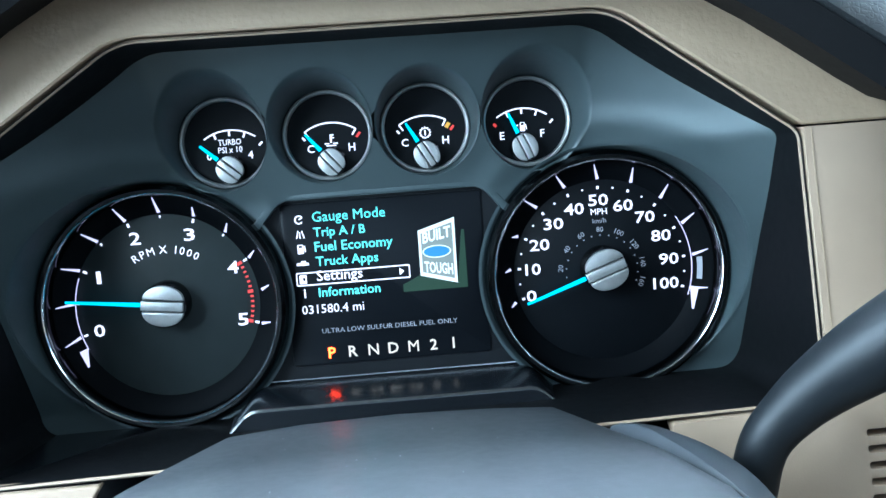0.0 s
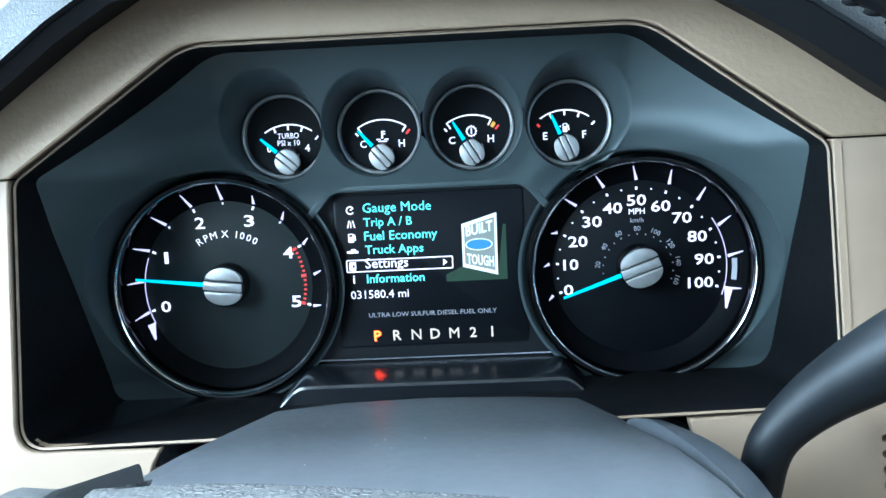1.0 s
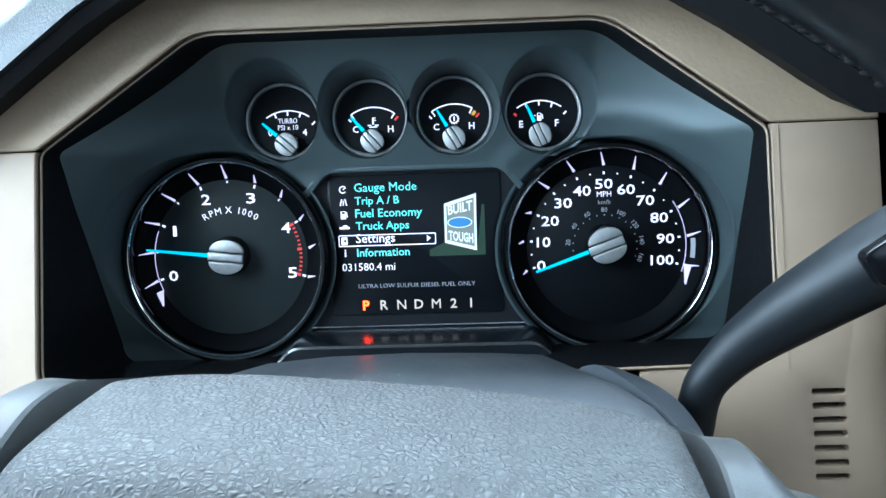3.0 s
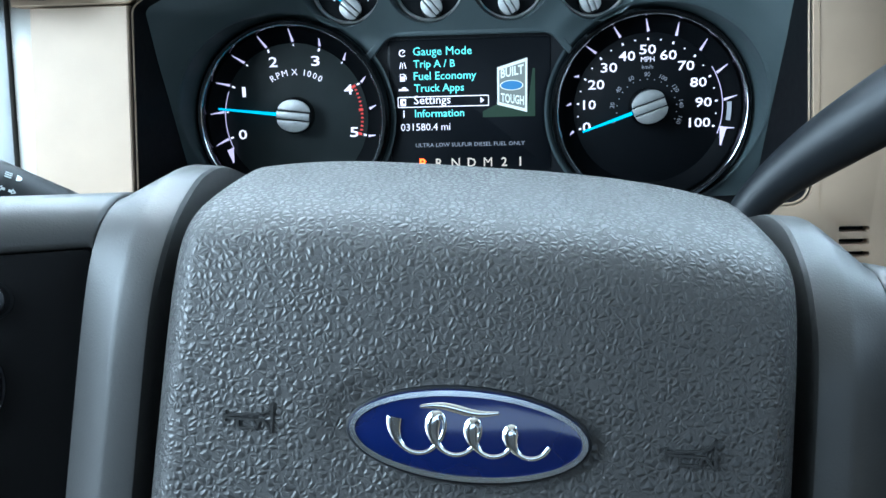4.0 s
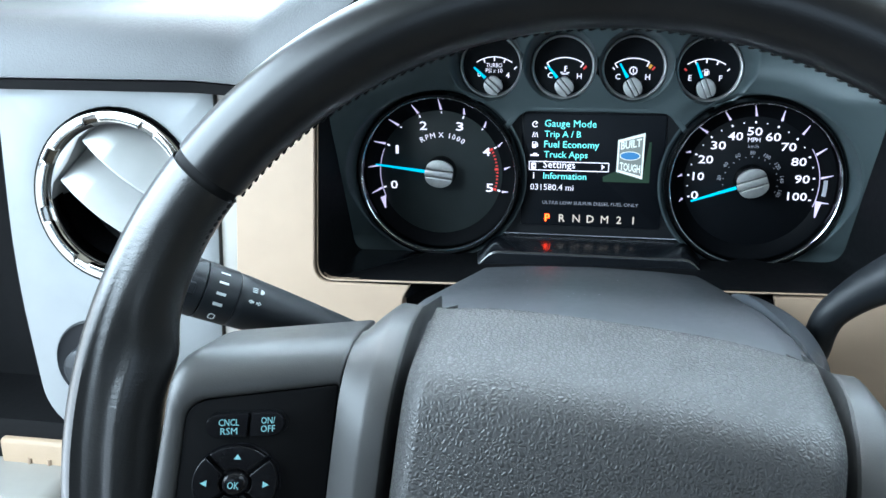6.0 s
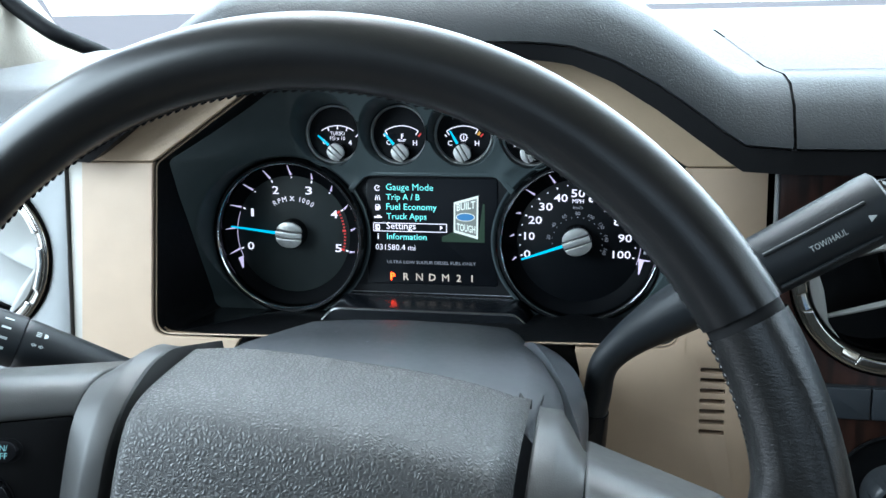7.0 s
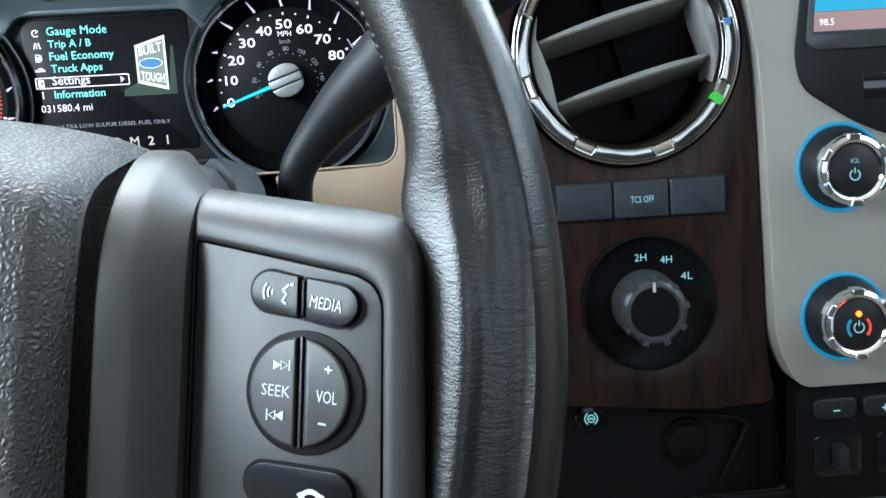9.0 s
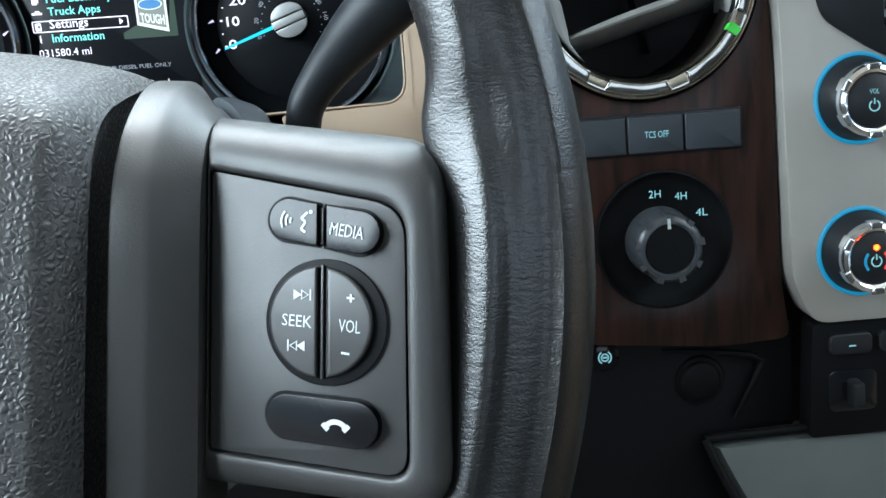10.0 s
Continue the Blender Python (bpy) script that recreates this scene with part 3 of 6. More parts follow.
def small_gauge(name, centre, hub_a, label, deg):
    ca, cb = centre
    dial = part(name, lathe([(0.0, 0.0), (0.0218, 0.0), (0.0225, 0.001)], ca, cb, 48), DIAL, cluster, label)
    part("silver_ring", lathe([(0.0200, 0.001), (0.0203, 0.0045), (0.0211, 0.0052), (0.0218, 0.0048), (0.0222, 0.002)], ca, cb, 64), HUB, dial, "thin silver ring")
    # the cup through the sloping bezel, leaning up and outwards
    ea, eb, hx, hy = CUPS[SMALL.index(centre)]
    rows = []
    for k, f in ((0.0, 0.0), (0.25, 0.40), (0.50, 0.70), (0.72, 0.90), (0.90, 0.985), (1.0, 1.0), (1.035, 1.0)):
        row = []
        for i in range(65):
            g = 2 * math.pi * i / 64
            a = (ca + 0.0220 * math.cos(g)) * (1 - k) + (ea + hx * math.cos(g)) * k
            b = (cb + 0.0220 * math.sin(g)) * (1 - k) + (eb + hy * math.sin(g)) * k
            row.append((a, b, 0.002 + (bezel_depth(a, b) - 0.002 + 0.0003) * f))
        rows.append(row)
    part("bore", grid(rows), BEZEL, dial, "slate grey bore of the gauge")
    pointer(dial, hub_a, 0.0633, 0.0078, 0.0185, deg, 0.0055, 0.0020)
    gauge_hub(dial, hub_a, 0.0633, 0.0062, 0.009, deg)
    return dial


def arc_scale(dial, ca, a0=56, a1=124):
    part("scale_arc", arc_bar(ca, 0.0602, 0.0224, 0.0007, a0, a1, 0.0006), WHITE, dial)


g1 = small_gauge("turbo_gauge", SMALL[0], -0.0715, "small round turbo pressure gauge", 138)
arc_scale(g1, -0.0715)
for d in (70, 90, 110):
    part("tick", stroke(polar(-0.0715, 0.0602, 0.0196, d), polar(-0.0715, 0.0602, 0.0222, d), 0.0009, 0.0009, 0.0006), WHITE, g1)
part("tick", stroke(polar(-0.0715, 0.0602, 0.0198, 45), polar(-0.0715, 0.0602, 0.0222, 45), 0.0009, 0.0009, 0.0006), WHITE, g1)
part("numeral", lettering("0", -0.0822, 0.0705, 0.0006, h=0.0038, bold=0.012), WHITE, g1)
part("numeral", lettering("4", -0.0620, 0.0700, 0.0006, h=0.0038, bold=0.012), WHITE, g1)
part("lettering", lettering("TURBO", -0.0717, 0.0768, 0.0006, h=0.0029, w=0.0112), WHITE, g1)
part("lettering", lettering("PSI x 10", -0.0717, 0.0731, 0.0006, h=0.0029, w=0.0118), WHITE, g1)
g2 = small_gauge("coolant_gauge", SMALL[1], -0.0222, "small round coolant temperature gauge", 130)
arc_scale(g2, -0.0222)
for d in (56, 124):
    part("tick", stroke(polar(-0.0222, 0.0602, 0.0190, d), polar(-0.0222, 0.0602, 0.0225, d), 0.0008, 0.0008, 0.0006), WHITE, g2)
part("tick", stroke(polar(-0.0222, 0.0602, 0.0192, 131), polar(-0.0222, 0.0602, 0.0212, 131), 0.0009, 0.0009, 0.0006), WHITE, g2)
part("red_mark", stroke(polar(-0.0222, 0.0602, 0.0192, 49), polar(-0.0222, 0.0602, 0.0222, 49), 0.0012, 0.0012, 0.0006), RED, g2)
part("lettering", lettering("C", -0.0324, 0.0704, 0.0006, h=0.0038, bold=0.012), WHITE, g2)
part("lettering", lettering("H", -0.0122, 0.0700, 0.0006, h=0.0038, bold=0.012), WHITE, g2)
part("icon", merged(stroke((-0.0222, 0.0728), (-0.0222, 0.0768), 0.0009, 0.0009, 0.0006), stroke((-0.0222, 0.0765), (-0.0206, 0.0765), 0.0005, 0.0005, 0.0006),
                    stroke((-0.0222, 0.0752), (-0.0206, 0.0752), 0.0005, 0.0005, 0.0006), stroke((-0.0254, 0.0724), (-0.0232, 0.0724), 0.0006, 0.0006, 0.0006),
                    stroke((-0.0212, 0.0724), (-0.0190, 0.0724), 0.0006, 0.0006, 0.0006), stroke((-0.0246, 0.0714), (-0.0198, 0.0714), 0.0006, 0.0006, 0.0006)), WHITE, g2)
g3 = small_gauge("transmission_gauge", SMALL[2], 0.0243, "small round transmission temperature gauge", 120)
arc_scale(g3, 0.0243, 62, 124)
for d in (62, 124):
    part("tick", stroke(polar(0.0243, 0.0602, 0.0190, d), polar(0.0243, 0.0602, 0.0225, d), 0.0008, 0.0008, 0.0006), WHITE, g3)
part("tick", stroke(polar(0.0243, 0.0602, 0.0192, 131), polar(0.0243, 0.0602, 0.0212, 131), 0.0009, 0.0009, 0.0006), WHITE, g3)
part("yellow_mark", stroke(polar(0.0243, 0.0602, 0.0190, 56), polar(0.0243, 0.0602, 0.0218, 56), 0.0019, 0.0019, 0.0006), YELLOW, g3)
part("red_mark", stroke(polar(0.0243, 0.0602, 0.0192, 49), polar(0.0243, 0.0602, 0.0220, 49), 0.0011, 0.0011, 0.0006), RED, g3)
part("lettering", lettering("C", 0.0141, 0.0700, 0.0006, h=0.0038, bold=0.012), WHITE, g3)
part("lettering", lettering("H", 0.0343, 0.0700, 0.0006, h=0.0038, bold=0.012), WHITE, g3)
part("icon", merged(arc_bar(0.0244, 0.0742, 0.0023, 0.0005, 0, 359.5, 0.0006), stroke((0.0244, 0.0728), (0.0244, 0.0756), 0.0007, 0.0007, 0.0006),
                    *[stroke(polar(0.0244, 0.0742, 0.0024, 30 * i), polar(0.0244, 0.0742, 0.0030, 30 * i), 0.0006, 0.0006, 0.0006) for i in range(12)]), WHITE, g3)
g4 = small_gauge("fuel_gauge", SMALL[3], 0.0727, "small round fuel gauge", 113)
arc_scale(g4, 0.0727)
for d in (70, 90, 110):
    part("tick", stroke(polar(0.0727, 0.0602, 0.0196, d), polar(0.0727, 0.0602, 0.0222, d), 0.0009, 0.0009, 0.0006), WHITE, g4)
part("tick", stroke(polar(0.0727, 0.0602, 0.0198, 46), polar(0.0727, 0.0602, 0.0222, 46), 0.0009, 0.0009, 0.0006), WHITE, g4)
part("red_mark", stroke(polar(0.0727, 0.0602, 0.0192, 132), polar(0.0727, 0.0602, 0.0212, 132), 0.0013, 0.0013, 0.0006), RED, g4)
part("lettering", lettering("E", 0.0625, 0.0697, 0.0006, h=0.0038, bold=0.012), WHITE, g4)
part("lettering", lettering("F", 0.0826, 0.0697, 0.0006, h=0.0038, bold=0.012), WHITE, g4)
part("icon", merged(prism(rrect(0.0728, 0.0735, 0.0024, 0.0044, 0.0004), 0.0005, 0.0008, holes=[rrect(0.0728, 0.0748, 0.0015, 0.0012, 0.0001)]),
                    stroke((0.0744, 0.0748), (0.0748, 0.0722), 0.0005, 0.0005, 0.0006), prism([(0.0706, 0.0738), (0.0698, 0.0743), (0.0706, 0.0748)][::-1], 0.0005, 0.0008)), WHITE, g4)

# display
display = part("display_panel", prism(rrect(-0.0005, 0.003, 0.1005, 0.0825, 0.002), -0.004, 0.0012, 0.0006), PANE, cluster, "glossy black display panel, lit")
SCR = 0.0016
for text, b, w in (("Gauge Mode", 0.0362, 0.0362), ("Trip A / B", 0.0287, 0.0258), ("Fuel Economy", 0.0213, 0.0388), ("Truck Apps", 0.0140, 0.0310), ("Information", -0.0009, 0.0308)):
    part("menu_line", lettering(text, -0.0349, b, SCR, w=w, align="l", bold=0.008), CYAN, display, "cyan menu words")
part("menu_line", lettering("Settings", -0.0352, 0.0066, SCR, w=0.0228, align="l", bold=0.008), WHITE, display)
part("selection_frame", prism(rrect(-0.0170, 0.0062, 0.0570, 0.0068, 0.0008), SCR - 0.0003, SCR, holes=[rrect(-0.0170, 0.0062, 0.0558, 0.0056, 0.0005)]), WHITE, display)
part("selection_arrow", prism([(0.0062, 0.0045), (0.0085, 0.0064), (0.0062, 0.0083)], SCR - 0.0003, SCR), WHITE, display)
part("odometer", lettering("031580.4 mi", -0.0440, -0.0093, SCR, w=0.0310, align="l"), WHITE, display)
ICONS = [
    merged(arc_bar(-0.0415, 0.0361, 0.0019, 0.0007, 40, 320, SCR), stroke((-0.0415, 0.0361), (-0.0398, 0.0372), 0.0006, 0.0006, SCR)),
    merged(stroke((-0.0434, 0.0268), (-0.0424, 0.0306), 0.0007, 0.0006, SCR), stroke((-0.0396, 0.0268), (-0.0406, 0.0306), 0.0007, 0.0006, SCR), stroke((-0.0417, 0.0268), (-0.0416, 0.0300), 0.0006, 0.0004, SCR)),
    merged(prism(rrect(-0.0420, 0.0213, 0.0030, 0.0046, 0.0004), SCR - 0.0003, SCR, holes=[rrect(-0.0420, 0.0226, 0.0018, 0.0012, 0.0002)]), stroke((-0.0400, 0.0230), (-0.0396, 0.0200), 0.0006, 0.0006, SCR)),
    merged(prism(rrect(-0.0416, 0.0138, 0.0060, 0.0013, 0.0004), SCR - 0.0003, SCR), prism(rrect(-0.0412, 0.0148, 0.0026, 0.0012, 0.0003), SCR - 0.0003, SCR)),
    prism(rrect(-0.0421, 0.0061, 0.0036, 0.0046, 0.0006), SCR - 0.0003, SCR, holes=[rrect(-0.0416, 0.0062, 0.0012, 0.0016, 0.0003)]),
]
for bm in ICONS:
    part("menu_icon", bm, WHITE, display)
part("menu_icon", lettering("i", -0.0418, -0.0010, SCR, h=0.0044, bold=0.02), WHITE, display)
# the truck maker's sign on the screen, as plain shapes
part("sign_glow", prism([(0.0075, -0.0005), (0.0170, 0.0040), (0.0350, -0.0020), (0.0385, 0.0250), (0.0400, 0.0250), (0.0400, -0.0042), (0.0075, -0.0042)][::-1], SCR - 0.0004, SCR - 0.0003), SIGNGREEN, display, "dim green glow on the screen")
quad = lambda k: [(0.0260 + (x - 0.0260) * k, 0.0148 + (y - 0.0148) * k) for x, y in ((0.0168, 0.0260), (0.0166, 0.0034), (0.0350, -0.0016), (0.0354, 0.0315))]
part("sign_face", prism(quad(0.95), SCR - 0.0003, SCR - 0.0001), SIGNGREY, display)
part("sign_frame", prism(quad(1.0), SCR - 0.0003, SCR + 0.0001, holes=[quad(0.86)]), SIGNWHITE, display, "white frame of the screen sign")
for word, b, slant in (("BUILT", 0.0234, 0.19), ("TOUGH", 0.0066, -0.15)):
    part("lettering", lettering(word, 0.0, 0.0, SCR, h=0.0058, w=0.0142, bold=0.03), SIGNWHITE, display, m=FACE @ Matrix(((1, 0, 0, 0.0260), (slant, 1, 0, b), (0, 0, 1, 0), (0, 0, 0, 1))))
part("sign_oval", prism(circle(0.0256, 0.0150, 0.0072, 32, 0.0032), SCR, SCR + 0.0002, holes=[circle(0.0256, 0.0150, 0.0066, 32, 0.0027)]), SIGNWHITE, display)
part("sign_oval", prism(circle(0.0256, 0.0150, 0.0066, 32, 0.0027), SCR, SCR + 0.0001), SIGNBLUE, display, "blue oval on the screen sign")
part("lettering", lettering("ULTRA LOW SULFUR DIESEL FUEL ONLY", -0.0008, -0.0207, SCR, w=0.0684, h=0.0024), DIM, display)
for ch, a in zip("PRNDM21", (-0.0310, -0.0204, -0.0101, 0.0000, 0.0102, 0.0204, 0.0305)):
    part("gear_letter", lettering(ch, a, -0.0321, SCR, h=0.0056, bold=0.014), AMBER if ch == "P" else GREAR, display, "amber lit gear letter" if ch == "P" else "")

# ================= trim round the cluster =================
TRIM = leaning(0.097, -0.16)
arch_poly = [(-0.24, 0.0636), (-0.1766, 0.0636), (-0.0985, 0.1182), (0.1015, 0.1172), (0.1746, 0.0636), (0.2235, 0.0636), (0.2235, 0.080), (0.117, 0.138), (-0.112, 0.142), (-0.24, 0.074)]
solid("cluster_hood_trim", prism(rounded(arch_poly, [0.001, 0.002, 0.010, 0.010, 0.002, 0.001, 0.001, 0.01, 0.01, 0.001]), -0.012, 0.0, 0.0042, 1), BEIGE, (0, -0.09, 0.07),
      "beige grained plastic arch over the instrument cluster", "dash trim", TRIM, kind="structure")
left_leg = rounded([(-0.2295, 0.0628), (-0.2295, -0.20), (-0.105, -0.20), (-0.118, -0.062), (-0.113, -0.0538), (-0.1766, -0.0538), (-0.1766, 0.0628)],
                   [0.001, 0.001, 0.001, 0.004, 0.002, 0.0125, 0.001], 6)
solid("dash_trim_driver_door_side", prism(left_leg, -0.012, 0.0, 0.0036, 1), BEIGE_SMOOTH, (-0.2, -0.1, -0.1), "beige satin plastic panel beside the instrument cluster", "dash trim", TRIM, kind="structure")
right_leg = rounded([(0.1746, 0.0628), (0.1746, -0.0471), (0.110, -0.0495), (0.114, -0.066), (0.092, -0.20), (0.2225, -0.20), (0.2225, 0.0628)],
                    [0.001, 0.0125, 0.002, 0.004, 0.001, 0.001, 0.001], 6)
slots = [rrect(0.1945, -0.0593 - 0.00632 * i, 0.0152, 0.0030, 0.0010, 3) for i in range(7)]
panel = thing("dash_trim_centre_side", (0.19, -0.1, -0.1), "beige satin plastic panel with seven black vent slots", "dash trim", kind="structure")
part("trim_panel", prism(right_leg, -0.008, 0.0, 0.0014, holes=slots), BEIGE_SMOOTH, panel, m=TRIM)
# flat black sheet added in place of the shaded depth behind the slots
part("slot_backing", prism(rrect(0.1945, -0.0783, 0.020, 0.044, 0.001), -0.012, -0.0085), PAD_DARK, panel, "black sheet standing in for the dark behind the slots", TRIM)
edge = OPENING[::-1]
part("inner_lip", sweep([(a, b, -0.0042) for a, b in edge], 0.0008, 8, close=True), BEIGE_SMOOTH, panel, "thin rounded lip round the opening", TRIM)
part("panel_seam", block(0.1772, 0.1776, -0.05, 0.062, -0.0005, 0.00025, 0), BEIGE, panel, m=TRIM)


# ================= dash pad =================
def lerp(x, pts):
    for (x0, y0), (x1, y1) in zip(pts, pts[1:]):
        if x <= x1:
            return y0 + (y1 - y0) * max(0.0, (x - x0)) / (x1 - x0)
    return pts[-1][1]


EDGE = [(-0.7, 0.069), (-0.245, 0.067), (-0.2095, 0.0645), (-0.1695, 0.0945), (-0.138, 0.1168), (-0.1121, 0.1318), (-0.095, 0.1335), (0.0, 0.1315), (0.086, 0.1280), (0.104, 0.1252), (0.127, 0.1160), (0.1563, 0.0978), (0.1805, 0.0801), (0.2009, 0.0652), (0.226, 0.0640), (1.3, 0.0640)]
BAND = [(-0.7, 0.0065), (-0.24, 0.0075), (-0.1, 0.0065), (0.0, 0.0080), (0.1, 0.0098), (0.15, 0.0140), (0.2, 0.0148), (0.23, 0.0140), (1.3, 0.014)]
LIP = [(-0.7, 0.112), (-0.25, 0.112), (-0.1, 0.118), (0.1, 0.120), (0.23, 0.132), (1.3, 0.132)]


def pad_section(a):
    """One section across the dash top; the seam beside the hump leans away as it runs forward."""
    e, c = lerp(a, EDGE) + lerp(a, BAND), lerp(a, LIP)
    up = max(0.0, (e - 0.075) / 0.075)
    far = 0.165 + 0.02 * min(1.0, max(0.0, (a + 0.3) / 0.4))
    far -= 0.06 * min(1.0, max(0.0, (-0.27 - a) / 0.12))
    lean = math.exp(-((a - 0.227) / 0.07) ** 2)
    rows = [(0, e + 0.001, c - 0.05), (0, e, c - 0.004), (0, e + 0.001, c), (0, e + 0.005, c - 0.0008), (0, e + 0.024, c - 0.010), (0.0005, e + 0.036, c - 0.022 - 0.01 * up),
            (0.002, e + 0.0412 - 0.004 * up, c - 0.034 - 0.012 * up), (0.008, e + 0.0455 - 0.006 * up, c - 0.060 - 0.012 * up), (0.030, e + 0.055 + (far - e - 0.055) * 0.30 - 0.006 * up, c - 0.13),
            (0.060, e * 0.30 + far * 0.70, c - 0.25), (0.075, far, -0.36), (0.075, far - 0.03, -0.37)]
    return [(a - lean * k, b, d) for k, b, d in rows]


def stations(a0, a1, step=0.012):
    n = int((a1 - a0) / step)
    return [a0 + (a1 - a0) * i / n for i in range(n + 1)]


solid("dash_pad", grid([pad_section(a) for a in stations(-0.66, 0.2262)]), PAD, (0, -0.05, 0.08), "charcoal grained dash top with a hump over the gauges", "dashboard", kind="structure")
solid("dash_pad_centre", grid([pad_section(a) for a in stations(0.2278, 1.24, 0.03)]), PAD, (0.5, -0.05, 0.08), "charcoal grained dash top beside the centre stack", "dashboard", kind="structure")
seam = [pad_section(a) for a in (0.2255, 0.2270, 0.2285)]
solid("dash_pad_seam", grid([[(a, b - 0.0014, c - 0.0014) for a, b, c in row] for row in seam]), PAD_DARK, (0.227, -0.05, 0.08), "dark seam across the dash top", "dash trim", kind="structure")
band_rows = []
for a in stations(-0.66, 0.2262) + stations(0.2278, 1.24, 0.03):
    e, h, c = lerp(a, EDGE), lerp(a, BAND), lerp(a, LIP)
    band_rows.append([(a, e + h - 0.0004, c - 0.006), (a, e + h - 0.0006, c - 0.003), (a, e, c - 0.0065), (a, e + 0.009, c - 0.050)])
solid("dash_edge_band", grid(band_rows), PAD_DARK, (0, -0.1, 0.07), "black soft edge band under the dash top", "dash trim", kind="structure")
seam_rows = []
for a in stations(0.232, 1.2, 0.03):
    p, q = Vector(pad_section(a)[6]), Vector(pad_section(a)[7])
    seam_rows.append([tuple(p.lerp(q, k) + Vector((0, 0.0005, 0))) for k in (0.45, 0.52)])
solid("dash_tray_seam", grid(seam_rows), PAD_DARK, (0.5, -0.02, 0.13), "black seam line in the dash top", "dash trim", kind="structure")
body_poly = [(-0.62, 0.09), (-0.62, -0.28), (-0.11, -0.22), (0.12, -0.22), (0.24, -0.30), (1.2, -0.30), (1.2, 0.09), (0.24, 0.09), (0.12, 0.15), (-0.11, 0.15), (-0.24, 0.09)]
solid("dash_carrier", prism(body_poly, -0.10, -0.018), PAD_DARK, (0, 0.05, -0.3), "black dash body behind the trim panels", "dashboard", kind="structure")
solid("dash_lower_fill", prism([(-0.62, -0.20), (-0.62, -0.28), (1.2, -0.30), (1.2, -0.10), (0.23, -0.10), (0.22, -0.20)], -0.018, 0.06), PAD_DARK, (0, 0, -0.3), "black lower dash body", "dashboard", kind="structure")

kick = thing("kick_panel", (-0.38, -0.03, -0.42), "tan ribbed lower panel beside the driver's door", "dash trim", kind="structure")
part("panel", block(-0.46, -0.296, -0.42, -0.215, 0.055, 0.066, 0.004, 3), BEIGE, kick)
for i in range(9):
    x = -0.450 + 0.017 * i
    part("rib", sweep([(x, -0.405, 0.0655), (x + 0.016, -0.23, 0.0655)], 0.0022, 8), BEIGE_SMOOTH, kick)

# ================= steering column =================
def smoothed(row, n=4):
    """A Catmull-Rom line through a row of points or numbers."""
    pts = [Vector(p) if isinstance(p, tuple) else p for p in row]
    out = []
    for i in range(len(pts) - 1):
        a, b, c, d = pts[max(i - 1, 0)], pts[i], pts[i + 1], pts[min(i + 2, len(pts) - 1)]
        for j in range(n):
            t = j / n
            out.append((b * 2 + (c - a) * t + (a * 2 - b * 5 + c * 4 - d) * t ** 2 + (b * 3 - a - c * 3 + d) * t ** 3) * 0.5)
    return out + [pts[-1]]


rows = []
for c, hw, top in ((0.082, 0.076, -0.0460), (0.085, 0.079, -0.0432), (0.090, 0.080, -0.0420), (0.120, 0.088, -0.0385), (0.160, 0.100, -0.0345), (0.200, 0.107, -0.0315), (0.240, 0.105, -0.0300), (0.262, 0.098, -0.0340), (0.268, 0.08, -0.046)):
    sec = []
    for x, d in ((-1.06, -0.13), (-1.05, -0.08), (-1.035, -0.045), (-1.02, -0.026), (-1.0, -0.014), (-0.95, -0.0065), (-0.86, -0.002), (-0.5, 0.0005), (0.0, 0.0015), (0.5, 0.0005), (0.80, -0.001), (0.90, -0.005), (0.96, -0.012), (1.0, -0.026), (1.02, -0.045), (1.03, -0.08), (1.04, -0.13)):
        sec.append((0.002 + hw * x, top + d, c))
    rows.append(sec)
column = thing("steering_column", (0, -0.1, -0.15), "charcoal plastic steering column shroud behind the wheel", "steering column")
part("upper_shroud", grid(rows), SHROUD, column, "charcoal upper shroud")
collar = []
for i, o in (((0.080, -0.0400, 0.130), (0.087, -0.0395, 0.132)), ((0.0865, -0.0365, 0.142), (0.1000, -0.0380, 0.149)), ((0.0960, -0.0385, 0.165), (0.1115, -0.0415, 0.169)),
             ((0.1040, -0.0430, 0.187), (0.1172, -0.0480, 0.187)), ((0.1100, -0.0500, 0.207), (0.1190, -0.0560, 0.200)), ((0.1150, -0.0600, 0.222), (0.1188, -0.0680, 0.212)), ((0.1150, -0.085, 0.228), (0.1188, -0.090, 0.218))):
    i, o = Vector(i), Vector(o)
    mid = (i + o) / 2 + Vector((0, 0.0015, 0))
    collar.append([tuple(i + Vector((-0.002, -0.006, 0))), tuple(i), tuple(i + Vector((0.0008, 0.0008, 0))), tuple(mid), tuple(o), tuple(o + Vector((0.0006, -0.002, -0.0005))), tuple(o + Vector((-0.001, -0.022, -0.004)))])
collar = [[tuple(p) for p in row] for row in zip(*[smoothed(list(line), 5) for line in zip(*collar)])]
part("lever_collar", grid(collar), COLLAR, column, "charcoal collar beside the gear lever slot")
rng = random.Random(7)
dust = bmesh.new()
for i in range(16):
    c = rng.uniform(0.10, 0.205)
    x = rng.uniform(-0.055, 0.055)
    b = lerp(c, [(0.09, -0.0420), (0.12, -0.0385), (0.16, -0.0345), (0.20, -0.0315), (0.24, -0.0300)]) + 0.0016 - 0.0012 * (x / 0.055) ** 2
    bmesh.ops.create_icosphere(dust, subdivisions=1, radius=rng.uniform(0.00010, 0.00024), matrix=Matrix.Translation((x + 0.002, b, c)))
tagged(part("dust_specks", dust, PRINT, column, "scattered pale dust specks"), kind="stuff")
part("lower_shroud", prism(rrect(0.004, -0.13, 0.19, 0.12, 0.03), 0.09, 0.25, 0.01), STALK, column)

